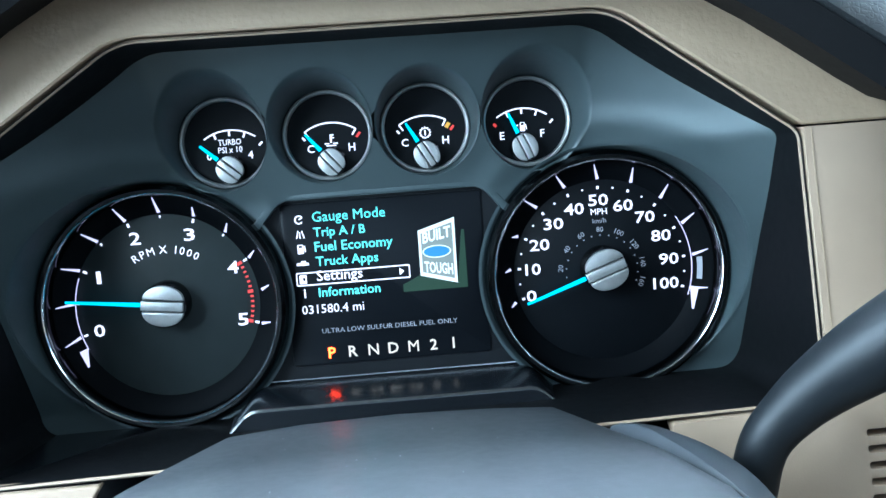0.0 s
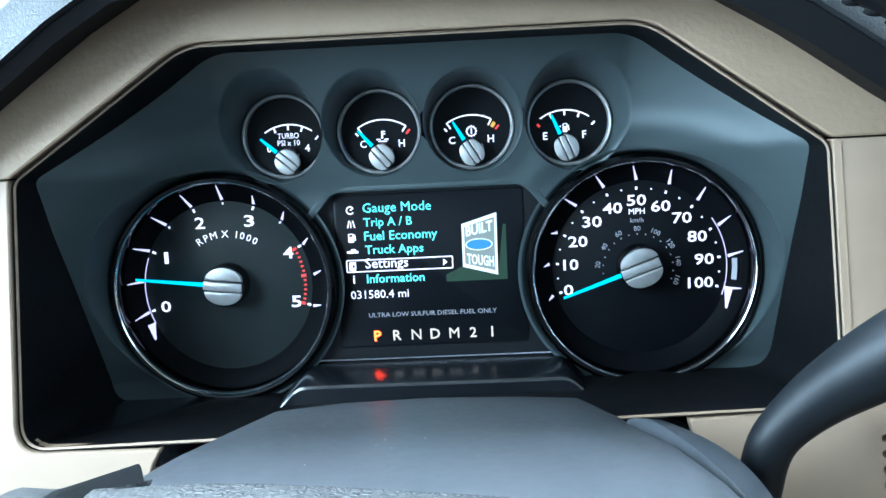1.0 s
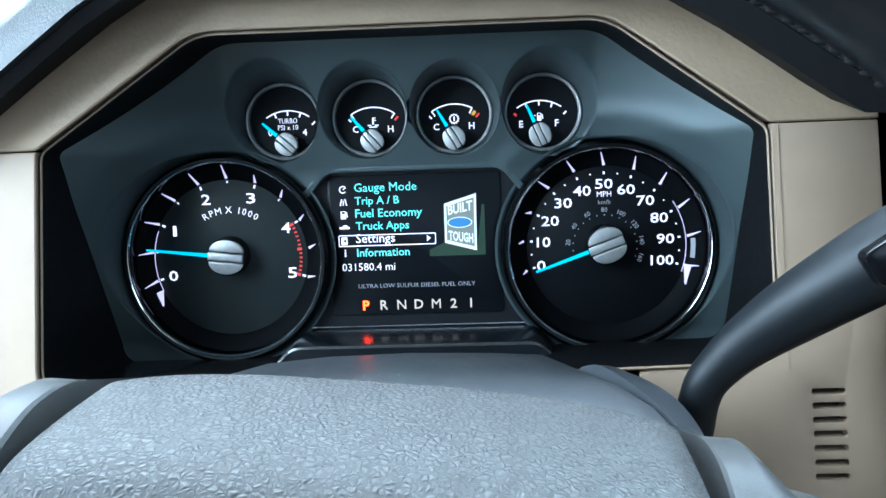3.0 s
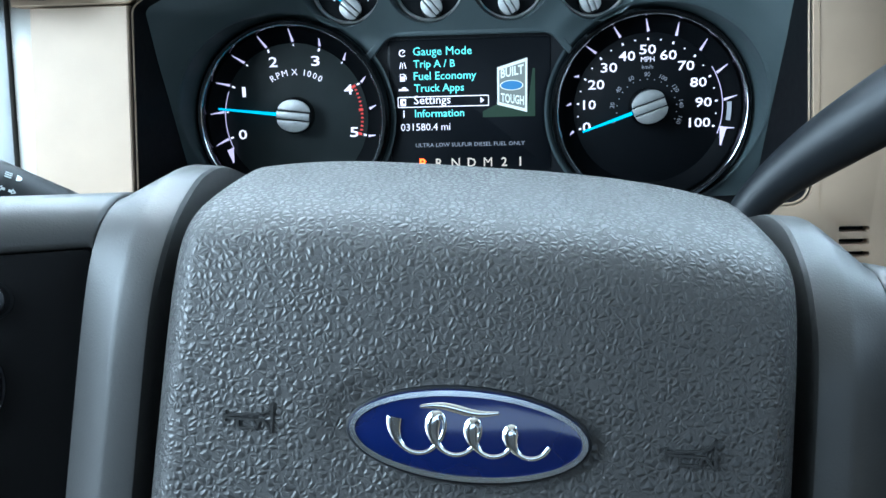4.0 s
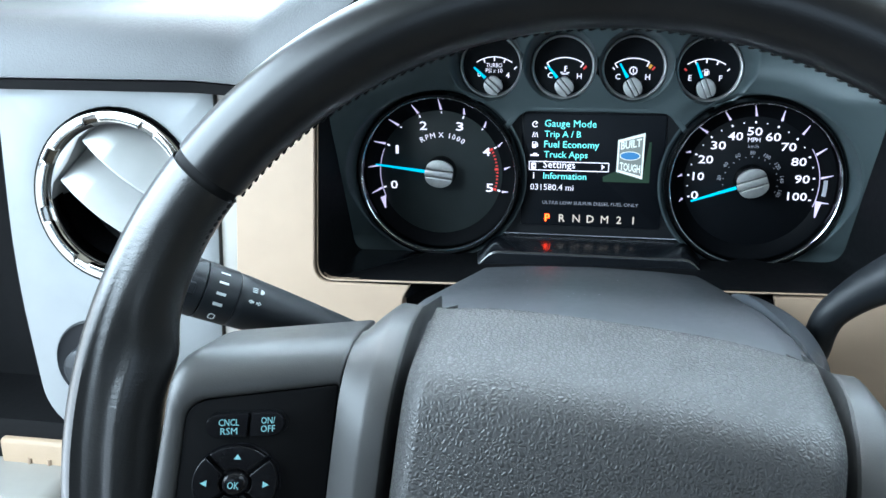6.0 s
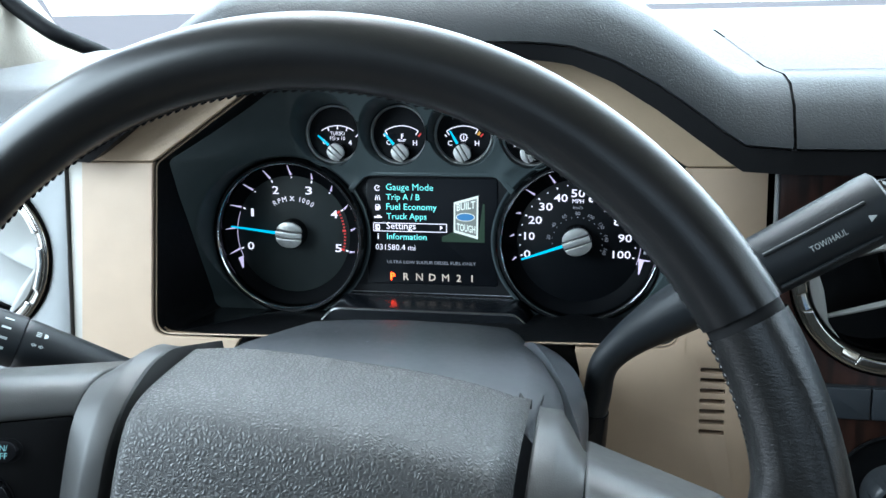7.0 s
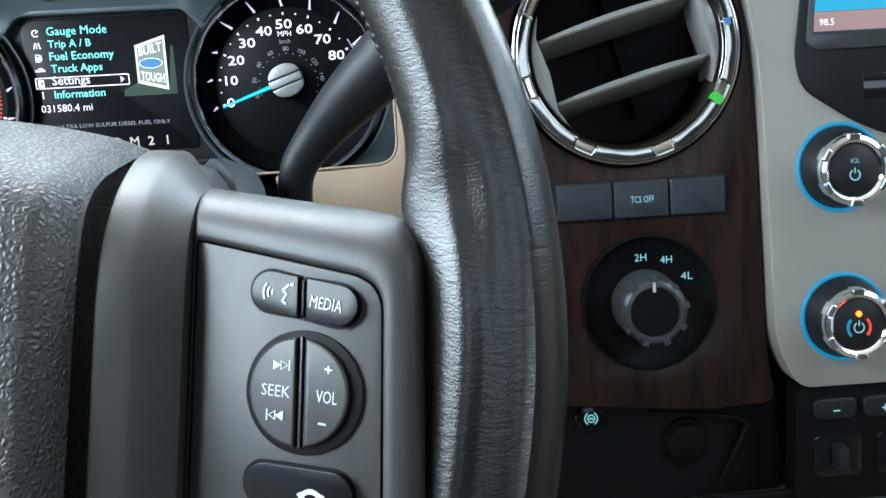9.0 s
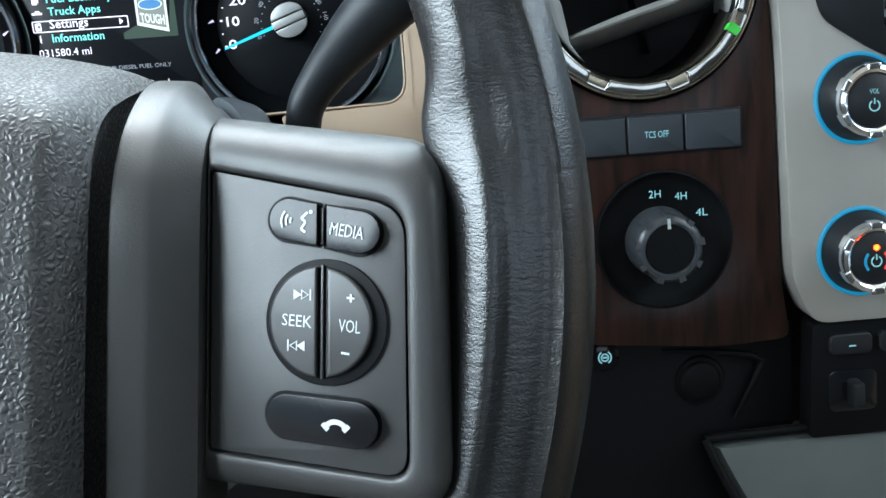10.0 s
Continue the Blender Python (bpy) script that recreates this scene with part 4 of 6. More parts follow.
# gear lever
lever = thing("gear_lever", (0.12, -0.165, -0.09), "black column gear lever with a ribbed knob, in park", "gear lever")
LV = [(0.117, -0.105, 0.135), (0.1215, -0.080, 0.142), (0.1245, -0.062, 0.147), (0.1258, -0.050, 0.150), (0.1285, -0.0410, 0.152), (0.1345, -0.0325, 0.1545), (0.1435, -0.0225, 0.159), (0.157, -0.0095, 0.168), (0.176, 0.0068, 0.181), (0.190, 0.0182, 0.191), (0.198, 0.0245, 0.196)]
part("shaft", sweep(smoothed(LV), smoothed([0.0088, 0.0083, 0.0081, 0.0081, 0.0084, 0.0091, 0.0106, 0.0128, 0.0146, 0.0155, 0.0156]), 28), STALK, lever, "smooth black lever arm")
part("boot", sweep([(0.114, -0.125, 0.128), (0.117, -0.10, 0.137), (0.121, -0.084, 0.1415), (0.1228, -0.074, 0.144)], [0.016, 0.0135, 0.0105, 0.0088], 20), RUBBER, lever, "black rubber boot")
KNOB = FACE @ Matrix.Translation((0.1985, 0.0248, 0.196)) @ Matrix.Rotation(radians(31.5), 4, "Z")
kn = []
for x, r in ((0.0, 0.0145), (0.0006, 0.0158), (0.004, 0.0160), (0.062, 0.0172), (0.0655, 0.0168), (0.0668, 0.0150), (0.0662, 0.0135)):
    kn.append([(x, r * math.cos(g), r * 0.92 * math.sin(g)) for g in [2 * math.pi * i / 40 for i in range(40)]])
bm = grid(kn, close=True)
bm.faces.new([v for v in bm.verts if abs(v.co.x - 0.0662) < 1e-6])
knob = part("knob", bm, STALK, lever, "black ribbed knob", KNOB)
for y in (-0.0095, 0.0085):
    part("rib", sweep([(0.006, y, 0.0131), (0.012, y, 0.0134), (0.05, y, 0.0139), (0.056, y, 0.0137)], 0.0011, 8), STALK, knob, m=KNOB)
part("lettering", lettering("TOW/HAUL", 0.0345, 0.001, 0.0157, h=0.0030, w=0.0180), PRINT, knob, m=KNOB)
part("arrow_mark", prism([(0.0545, -0.0005), (0.0580, 0.0012), (0.0545, 0.0029)], 0.0150, 0.0158), PRINT, knob, m=KNOB)
PLUS = FACE @ Matrix.Translation((0.1795, 0.0128, 0.1924)) @ Matrix.Rotation(radians(33), 4, "Z")
rocker = part("rocker_button", prism(rrect(0.0, 0.003, 0.020, 0.014, 0.003), 0.009, 0.0150, 0.0015), RUBBER, lever, "black plus and minus rocker", PLUS)
part("plus_mark", merged(stroke((-0.0030, 0.0045), (0.0010, 0.0045), 0.0009, 0.0009, 0.0150), stroke((-0.001, 0.0025), (-0.001, 0.0065), 0.0009, 0.0009, 0.0151)), PRINT, rocker, m=PLUS)
part("minus_mark", stroke((0.004, -0.001), (0.0072, -0.001), 0.0009, 0.0009, 0.0150), PRINT, rocker, m=PLUS)

# turn signal stalk
stalk = thing("turn_signal_stalk", (-0.1, -0.18, -0.05), "black turn signal stalk with white wiper markings", "stalk")
ST = FACE @ Matrix(((-0.785, -0.489, 0.384, -0.094), (0.439, -0.874, -0.215, -0.0573), (0.439, 0.0, 0.899, 0.2027), (0, 0, 0, 1))) @ Matrix.Diagonal((0.95, 0.77, 0.77, 1))


def stalk_piece(profile, n=36):
    rows = [[(x, r * math.cos(2 * math.pi * i / n), r * math.sin(2 * math.pi * i / n)) for i in range(n)] for x, r in profile]
    return grid(rows, close=True)


part("arm", stalk_piece([(0.0, 0.007), (0.02, 0.009), (0.045, 0.0118), (0.075, 0.0150), (0.100, 0.0172), (0.1035, 0.0172), (0.1042, 0.0166)]), STALK, stalk, "tapering black arm", ST)
part("twist_ring", stalk_piece([(0.1042, 0.0166), (0.105, 0.0176), (0.120, 0.0180), (0.1212, 0.0180), (0.1216, 0.0170)]), STALK, stalk, "twist ring", ST)
part("end_grip", stalk_piece([(0.1216, 0.0170), (0.1222, 0.0182), (0.150, 0.0180), (0.157, 0.0165), (0.160, 0.012), (0.161, 0.0)]), STALK, stalk, "end grip", ST)


def stalk_mark(x, ang, w, l, r):
    """A printed bar on the round of the stalk."""
    bm = bmesh.new()
    vs = []
    for dx, da in ((-l / 2, -w / 2 / r), (l / 2, -w / 2 / r), (l / 2, w / 2 / r), (-l / 2, w / 2 / r)):
        g = radians(ang) + da
        vs.append(bm.verts.new((x + dx, r * math.cos(g), r * math.sin(g))))
    bm.faces.new(vs)
    return bm


def wrapped(bm, x, ang, r, turn=90.0):
    """Lays flat marks round the stalk at x, facing the angle."""
    t = radians(turn)
    for v in bm.verts:
        a, b, c = v.co
        a, b = a * math.cos(t) - b * math.sin(t), a * math.sin(t) + b * math.cos(t)
        g = radians(ang) + b / r
        v.co = Vector((x + a, (r + c) * math.cos(g), (r + c) * math.sin(g)))
    return bm


for i, ang in enumerate((166, 144, 122, 101)):
    part("marking", stalk_mark(0.1135, ang, 0.0011 + 0.0003 * i, 0.0048, 0.01835), PRINT, stalk, m=ST)
part("marking", wrapped(prism(rrect(0, 0, 0.0034, 0.0050, 0.0014), 0, 0.0002, holes=[rrect(0, 0, 0.0023, 0.0039, 0.0009)]), 0.1135, 70, 0.0182, 180), PRINT, stalk, "white nought", m=ST)
part("marking", stalk_mark(0.134, 72, 0.0014, 0.0042, 0.0185), PRINT, stalk, m=ST)
part("grip_flat", block(0.126, 0.150, -0.004, 0.004, 0.0165, 0.0192, 0.0012, 3), STALK, stalk, "raised flat on the grip", ST @ Matrix.Rotation(radians(26), 4, "X"))
part("lamp_icon", wrapped(merged(prism(circle(0.0012, 0, 0.0020, 16, 0.0017, -90, 90) , 0, 0.0002), *[stroke((-0.0030, y), (-0.0004, y), 0.0005, 0.0005, 0.0, 0.0002) for y in (-0.0013, 0.0, 0.0013)]), 0.0955, 152, 0.0172, 180), PRINT, stalk, m=ST)
for k in (-1, 1):
    part("arrow_icon", wrapped(prism([(k * 0.0006, 0.0006), (k * 0.0018, 0.0006), (k * 0.0018, 0.0014), (k * 0.0034, 0.0), (k * 0.0018, -0.0014), (k * 0.0018, -0.0006), (k * 0.0006, -0.0006)], 0, 0.0002,
                                     holes=[[(k * 0.0020, 0.0006), (k * 0.0027, 0.0), (k * 0.0020, -0.0006)]]), 0.0960, 126, 0.0172, 180), PRINT, stalk, m=ST)

# ================= steering wheel =================
wheel = thing("steering_wheel", (0.006, -0.26, -0.07), "black leather steering wheel with grey spokes and an airbag cover", "steering wheel")
ca14, sa14 = math.cos(radians(14)), math.sin(radians(14))
WHEEL = Matrix(((1, 0, 0, 0.006), (0, sa14, -ca14, -0.345), (0, ca14, sa14, -0.064), (0, 0, 0, 1))) @ Matrix.Rotation(radians(-5), 4, "Z")


RIM_TOP = 0.0153
# the rim lies a little behind the spokes' faces
RIM = WHEEL @ Matrix(((1, 0, 0, -0.0060), (0, 1, 0, 0.0018), (0.025, 0.030, 1, -0.0120), (0, 0, 0, 1)))


def rim_at(deg):
    """Ring radius and tube radius of the rim."""
    side = max(0.0, 1 - abs(math.sin(radians(deg)) - (-0.05)) / 0.62)
    side = side * side * (3 - 2 * side)
    r = RIM_TOP + 0.0024 * side
    return 0.2155 - r, r


def rim_mesh(d0, d1, n, shrink=1.0):
    """The rim's tube, with a shallow groove along the grips and a flare where the spokes join."""
    rows = []
    for i in range(n + 1):
        d = d0 + (d1 - d0) * i / n
        R, r = rim_at(d)
        side = (r - RIM_TOP) / 0.0024
        flare = max(math.exp(-((k - 13.5) / (3.4 if k > 13.5 else 5.0)) ** 2) for k in (d % 360, (180 - d) % 360))
        row = []
        for j in range(72):
            g = 2 * math.pi * j / 72
            x, z = math.cos(g), math.sin(g)
            groove = 0.0032 * side * math.exp(-((math.degrees(g) - 91) / 23) ** 8)
            q = r * shrink - groove
            stretch = 1 + (0.26 * flare + side * (0.34 if math.cos(radians(d)) < 0 else 0.12) if x < 0 else 0)
            row.append(((R + q * x * stretch) * math.cos(radians(d)), (R + q * x * stretch) * math.sin(radians(d)), q * 0.94 * z * (1 - 0.45 * flare * (x < 0) * -x)))
        rows.append(row)
    return grid(rows, close=True)


part("rim_grip", rim_mesh(35.6, 144.4, 80), LEATHER, wheel, "black leather upper rim", RIM)
rim = part("rim_grip", rim_mesh(145.6, 394.4, 190), WORN, wheel, "black grained leather lower rim", RIM)
part("rim_core", rim_mesh(0, 360, 160, 0.93), STITCH, wheel, m=RIM)
st = bmesh.new()
for i in range(88):
    d = 36 + 108 * i / 87
    R, r = rim_at(d)
    rr, cc = R - r * 0.93, -0.0045
    m = Matrix.Translation((rr * math.cos(radians(d)), rr * math.sin(radians(d)), cc)) @ Matrix.Rotation(radians(d + 28), 4, "Z") @ Matrix.Diagonal((0.0009, 0.0023, 0.0009, 1))
    bmesh.ops.create_icosphere(st, subdivisions=2, radius=1.0, matrix=m)
tagged(part("stitching", st, STITCH, wheel, "black stitching along the inside of the rim", RIM), kind="stuff")
st = bmesh.new()
for s in (-1, 1):
    for i in range(26):
        d = 90 - s * (56 + 24 * i / 25)
        R, r = rim_at(d)
        rr = R - r * 0.945
        m = Matrix.Translation((rr * math.cos(radians(d)), rr * math.sin(radians(d)), 0.001)) @ Matrix.Rotation(radians(d + 28), 4, "Z") @ Matrix.Diagonal((0.0013, 0.0021, 0.0020, 1))
        bmesh.ops.create_icosphere(st, subdivisions=2, radius=1.0, matrix=m)
tagged(part("stitching", st, LEATHER, wheel, "leather stitching puckers on the rim", RIM), kind="stuff")

# airbag cover
PROF = [(-0.115, -0.012), (-0.105, 0.000), (-0.07, 0.0035), (-0.035, 0.0038), (0.0, 0.0030), (0.020, 0.0022), (0.034, 0.0008), (0.0440, -0.0016), (0.0505, -0.0056), (0.0558, -0.0120), (0.0602, -0.0208), (0.0648, -0.0320), (0.0695, -0.0450), (0.0740, -0.0590), (0.0735, -0.064), (0.068, -0.070)]
# the front of the strips beside the cover
STRIP = [(-0.115, -0.028), (-0.105, -0.0135), (-0.07, -0.0104), (-0.035, -0.0102), (0.0, -0.0102), (0.018, -0.0106), (0.030, -0.0125), (0.040, -0.0165), (0.049, -0.0225), (0.0565, -0.0305), (0.0625, -0.039), (0.0662, -0.0480), (0.0683, -0.0560), (0.0693, -0.0640), (0.0680, -0.0690), (0.060, -0.0740)]


# the line along which the strips meet the spokes
OUTER = [(-0.115, -0.032), (-0.105, -0.0200), (-0.07, -0.0168), (-0.035, -0.0164), (0.0, -0.0164), (0.016, -0.0166), (0.027, -0.0172), (0.036, -0.0185), (0.043, -0.0212), (0.0485, -0.0252), (0.0525, -0.0305), (0.0550, -0.0370), (0.0565, -0.0440), (0.0570, -0.0480), (0.0565, -0.0520), (0.054, -0.058)]


PROF, STRIP, OUTER = [[tuple(p) for p in smoothed(line, 6)] for line in (PROF, STRIP, OUTER)]


def profile_q(t, line=PROF):
    f = t * (len(line) - 1)
    i = min(int(f), len(line) - 2)
    k = f - i
    return line[i][0] * (1 - k) + line[i + 1][0] * k, line[i][1] * (1 - k) + line[i + 1][1] * k


HALF, SHOULDER = 0.0822, 0.0735
rows = []
for j in range(101):
    q, w = profile_q(j / 100)
    row = []
    for i in range(121):
        x = HALF * (-1 + 2 * i / 120)
        e = abs(x) / HALF
        k = 1 - (0.085 * e ** 3.5 if x < 0 else 0.10 * e ** 3) * (q > 0)
        d = max(0.0, (abs(x) - SHOULDER) / (HALF - SHOULDER))
        # a shallow hollow round the emblem
        o = math.hypot(x / 0.0310, q / 0.0126)
        hollow = 0.0011 * math.exp(-((o - 1.0) / 0.16) ** 2)
        row.append((x, q * k, w - 0.0112 * d ** 1.7 - 0.0026 * e * e - hollow))
    (xl, ql, wl), (xr, qr, wr) = row[0], row[-1]
    f = min(1.0, (100 - j) / 30)
    row = [(xl + 0.007, ql, wl - 0.004 - 0.041 * f), (xl + 0.0040, ql, wl - 0.0040), (xl + 0.0010, ql, wl - 0.0012)] + row + [(xr - 0.0010, qr, wr - 0.0012), (xr - 0.0040, qr, wr - 0.0040), (xr - 0.007, qr, wr - 0.004 - 0.041 * f)]
    rows.append(row)
airbag = part("airbag_cover", grid(rows), AIRBAG, wheel, "dark grey grained vinyl airbag cover", WHEEL)
part("emblem_rim", merged(prism(circle(0, 0, 0.0300, 64, 0.0118), -0.004, 0.0042, 0.0006), ), BLACK, airbag, "dark edge of the emblem", WHEEL)
part("emblem", prism(circle(0, 0, 0.0292, 64, 0.0111), 0.003, 0.0052, 0.0008), BLUE, airbag, "plain blue oval emblem", WHEEL)
part("emblem_line", prism(circle(0, 0, 0.0289, 64, 0.0108), 0.0035, 0.00545, 0, holes=[circle(0, 0, 0.0275, 64, 0.0095)]), CHROME, airbag, "silver line round the emblem", WHEEL)
# a plain looped flourish, no writing
flow, thick = [], []
for i in range(181):
    t = i / 180
    g = 2 * math.pi * (3.6 * t + 0.15)
    flow.append((-0.0150 + 0.0325 * t - (0.0038 - 0.0016 * t) * math.sin(g), (0.0052 - 0.0022 * t) * math.cos(g) - 0.0010 + 0.0012 * (1 - t), 0.0053))
    thick.append(0.0005 + 0.0013 * max(0.0, math.sin(g + 0.6)) ** 1.5)
part("emblem_swirl", sweep(flow, thick, 8, flat=0.4), CHROME, airbag, "plain silver flourish on the emblem", WHEEL)
bar = [(-0.0120 + 0.0190 * i / 24, 0.0062 + 0.0006 * math.sin(2 * math.pi * i / 24), 0.0053) for i in range(25)]
part("emblem_swirl", sweep(bar, [0.0004 + 0.0006 * math.sin(math.pi * i / 24) for i in range(25)], 8, flat=0.4), CHROME, airbag, "plain silver flourish on the emblem", WHEEL)
for ch, x in zip("AIRBAG", (-0.0120, -0.0074, -0.0036, 0.0012, 0.0063, 0.0116)):
    part("lettering", lettering(ch, x - 0.0026, -0.0272, 0.00430, h=0.0042, bold=0.002), EMBOSS, airbag, "embossed lettering", WHEEL)
HORN = [((-0.0060, 0.0009), (-0.0060, -0.0018)), ((-0.0058, -0.0002), (0.0030, 0.0007)), ((0.0030, 0.0007), (0.0050, 0.0018)), ((0.0050, 0.0018), (0.0058, 0.0038)), ((0.0058, 0.0038), (0.0060, -0.0036)),
        ((-0.0058, -0.0008), (0.0038, -0.0008)), ((0.0038, -0.0008), (0.0060, -0.0036)), ((-0.0026, -0.0008), (-0.0024, -0.0030)), ((-0.0024, -0.0030), (0.0022, -0.0029)), ((0.0022, -0.0029), (0.0028, -0.0010))]
for x in (-0.0546, 0.0536):
    part("horn_mark", merged(*[stroke((x + p[0], p[1]), (x + q[0], q[1]), 0.0006, 0.0006, 0.0013, 0.0014) for p, q in HORN]), EMBOSS, airbag, "embossed horn mark", WHEEL)
for x, w in ((-0.0392, 0.0118), (-0.0002, 0.0112)):
    notch = part("vent_notch", prism(rrect(x, -0.0445, w, 0.018, 0.002), 0.0, 0.0048, 0.0008, holes=[rrect(x - 0.0010, -0.0450, w - 0.0050, 0.0150, 0.0012)]), EMBOSS, airbag, "moulded notch", WHEEL)
    # black floor puts the recess's shade into its colour
    part("notch_floor", prism(rrect(x - 0.0010, -0.0450, w - 0.0046, 0.0154, 0.0012), 0.0, 0.0042), BLACK, notch, "notch floor coloured black for the shade in it", WHEEL)
part("hub_back", prism(circle(0, -0.01, 0.070, 40, 0.062), -0.075, -0.028), BLACK, wheel, "black hub behind the airbag cover", WHEEL)


def spoke(s):
    """The bezel strip, spoke and switch panel of one side; s is -1 or 1."""
    X = WHEEL @ Matrix.Diagonal((s, 1, 1, 1))
    rows = []
    for j in range(61):
        q1, w1 = profile_q(j / 60, STRIP)
        v2, w2 = profile_q(j / 60, OUTER)
        if q1 > 0:
            q1 *= 0.945 if s > 0 else 1.0
        if v2 > 0:
            v2 *= 0.905 if s > 0 else 1.0
        row = [(0.0862, q1, w1 - 0.045), (0.0864, q1, w1 - 0.0070), (0.0868, q1, w1 - 0.0022), (0.0877, q1, w1 - 0.0004), (0.0888, q1, w1), (0.0956, q1, w1 - 0.0001)]
        for x, k in ((0.0966, 0.03), (0.0978, 0.10), (0.1025, 0.50), (0.1074, 0.95)):
            row.append((x, q1 + (v2 - q1) * k, w1 + (w2 - w1) * k))
        rows.append(row + [(0.1086, v2, w2 - 0.0004), (0.1090, v2, w2 - 0.0020), (0.1092, v2, w2 - 0.035)])
    part("bezel_strip", grid(rows), SPOKE, wheel, "dark grey satin strip beside the airbag cover", X, sharp=22)
    S = X @ Matrix(((1, 0, 0, 0), (0, 1, 0, 0), (0.50, 0, 1, -0.0218 - 0.50 * 0.1105), (0, 0, 0, 1)))
    b0, b1, b2, b3 = (-0.0394, 0.0343, 0.0238, -0.0408) if s > 0 else (-0.0376, 0.0387, 0.0292, -0.0404)
    pad = rounded([(0.1105, b0), (0.1105, b1), (0.1618, b2), (0.1630, b3)], [0.0015, 0.002, 0.008, 0.006], 6)
    inner = rounded([(0.1099, b0 - 0.0006), (0.1099, b1 + 0.0006), (0.1622, b2 + 0.0005), (0.1636, b3 - 0.0006)], [0.0015, 0.002, 0.008, 0.006], 6)
    t0, t1 = (0.0515, 0.0412) if s > 0 else (0.0575, 0.0470)
    outer = rounded([(0.1085, -0.0480), (0.1085, t0), (0.1722, t1), (0.1742, -0.0495)], [0.0015, 0.002, 0.012, 0.012], 6)
    rolls = []
    for (x0, y0), (x1, y1) in zip(inner, outer):
        up = max(0.0, (y1 - y0) - 0.006) / 0.013
        deep = 0.0085 + 0.0170 * min(1.0, up) - (0.006 if x1 < x0 and y0 < 0.02 else 0.0)
        rolls.append((Vector((x0, y0)), Vector((x1, y1)), deep))
    loops = []
    for k, c in ((0.0, -0.006), (0.0, -0.0006), (0.04, 0.0), (0.10, 0.0002)):
        loops.append([(*(p + (q - p) * k), c) for p, q, deep in rolls])
    for g in (10, 22, 34, 46, 57, 67, 76, 84):
        k = 0.10 + 0.90 * math.sin(radians(g))
        loops.append([(*(p + (q - p) * k), 0.0002 - deep * (1 - math.cos(radians(g)))) for p, q, deep in rolls])
    loops.append([(q.x, q.y + (0.002 if q.y > 0.02 else 0.0), -0.046) for p, q, deep in rolls])
    part("spoke", grid(loops, close=True), SPOKE, wheel, "dark grey satin spoke", S, sharp=60)
    root = rounded([(0.108, -0.044), (0.108, 0.047), (0.14, 0.042), (0.170, 0.036), (0.172, -0.044)], 0.004)
    part("spoke_root", prism(root, -0.040, -0.0165, 0.004, 3), SPOKE, wheel, "dark grey spoke root under the leather", S)
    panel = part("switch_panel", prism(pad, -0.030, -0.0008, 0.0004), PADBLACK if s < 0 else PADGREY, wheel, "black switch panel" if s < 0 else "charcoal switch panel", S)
    return panel, WHEEL @ Matrix(((1, 0, 0, 0), (0, 1, 0, 0), (0.50 * s, 0, 1, -0.0218 - 0.50 * 0.1105), (0, 0, 0, 1)))


def pill(panel, m, poly, name="switch_button", mat=None, h=0.0030):
    part("button_well", prism([(x, y) for x, y in grow(poly, 0.0009)], -0.0009, -0.0004), MATT, panel, m=m)
    return part(name, prism(poly, -0.001, h, 0.0024, 5), mat or RUBBER, panel, "glossy black button", m)


def grow(poly, d):
    cx, cy = sum(p[0] for p in poly) / len(poly), sum(p[1] for p in poly) / len(poly)
    return [(cx + (x - cx) * (1 + d / max(1e-6, math.hypot(x - cx, y - cy))), cy + (y - cy) * (1 + d / max(1e-6, math.hypot(x - cx, y - cy)))) for x, y in poly]


def half(poly, edge, side):
    """The part of a polygon on one side of a = edge."""
    out = []
    for (x0, y0), (x1, y1) in zip(poly, poly[1:] + poly[:1]):
        if (x0 - edge) * side >= 0:
            out.append((x0, y0))
        if (x0 - edge) * (x1 - edge) < 0:
            k = (edge - x0) / (x1 - x0)
            out.append((edge, y0 + (y1 - y0) * k))
    return out


def about(a, b, k):
    """A scaling in the plane of a panel about one of its points."""
    return Matrix.Translation((a, b, 0)) @ Matrix.Diagonal((k, k, 1, 1)) @ Matrix.Translation((-a, -b, 0))


lp, L = spoke(-1)
L = L @ Matrix(((0.9894, 0, 0, 0.0017), (-0.0154, 1.0166, 0, -0.0028), (0, 0, 1, 0), (0, 0, 0, 1))) @ about(-0.1452, -0.0010, 0.93)
row = rrect(-0.1438, 0.0237, 0.0288, 0.0098, 0.0049, 8, 6)
pill(lp, L, half(row, -0.1431, -1), h=0.0024)
pill(lp, L, half(row, -0.1417, 1), h=0.0024)
for words, a, b, w in (("CNCL", -0.1497, 0.0247, 0.0074), ("RSM", -0.1494, 0.0211, 0.0061), ("ON/", -0.1353, 0.0264, 0.0052), ("OFF", -0.1351, 0.0229, 0.0053)):
    part("lettering", lettering(words, a, b, 0.0028, w=w, h=0.0028, turn=5), TEAL, lp, m=L)
OKC = (-0.1452, -0.0010)
part("button_well", prism(circle(*OKC, 0.0166, 48), -0.0009, -0.0003), GLOSS, lp, m=L)
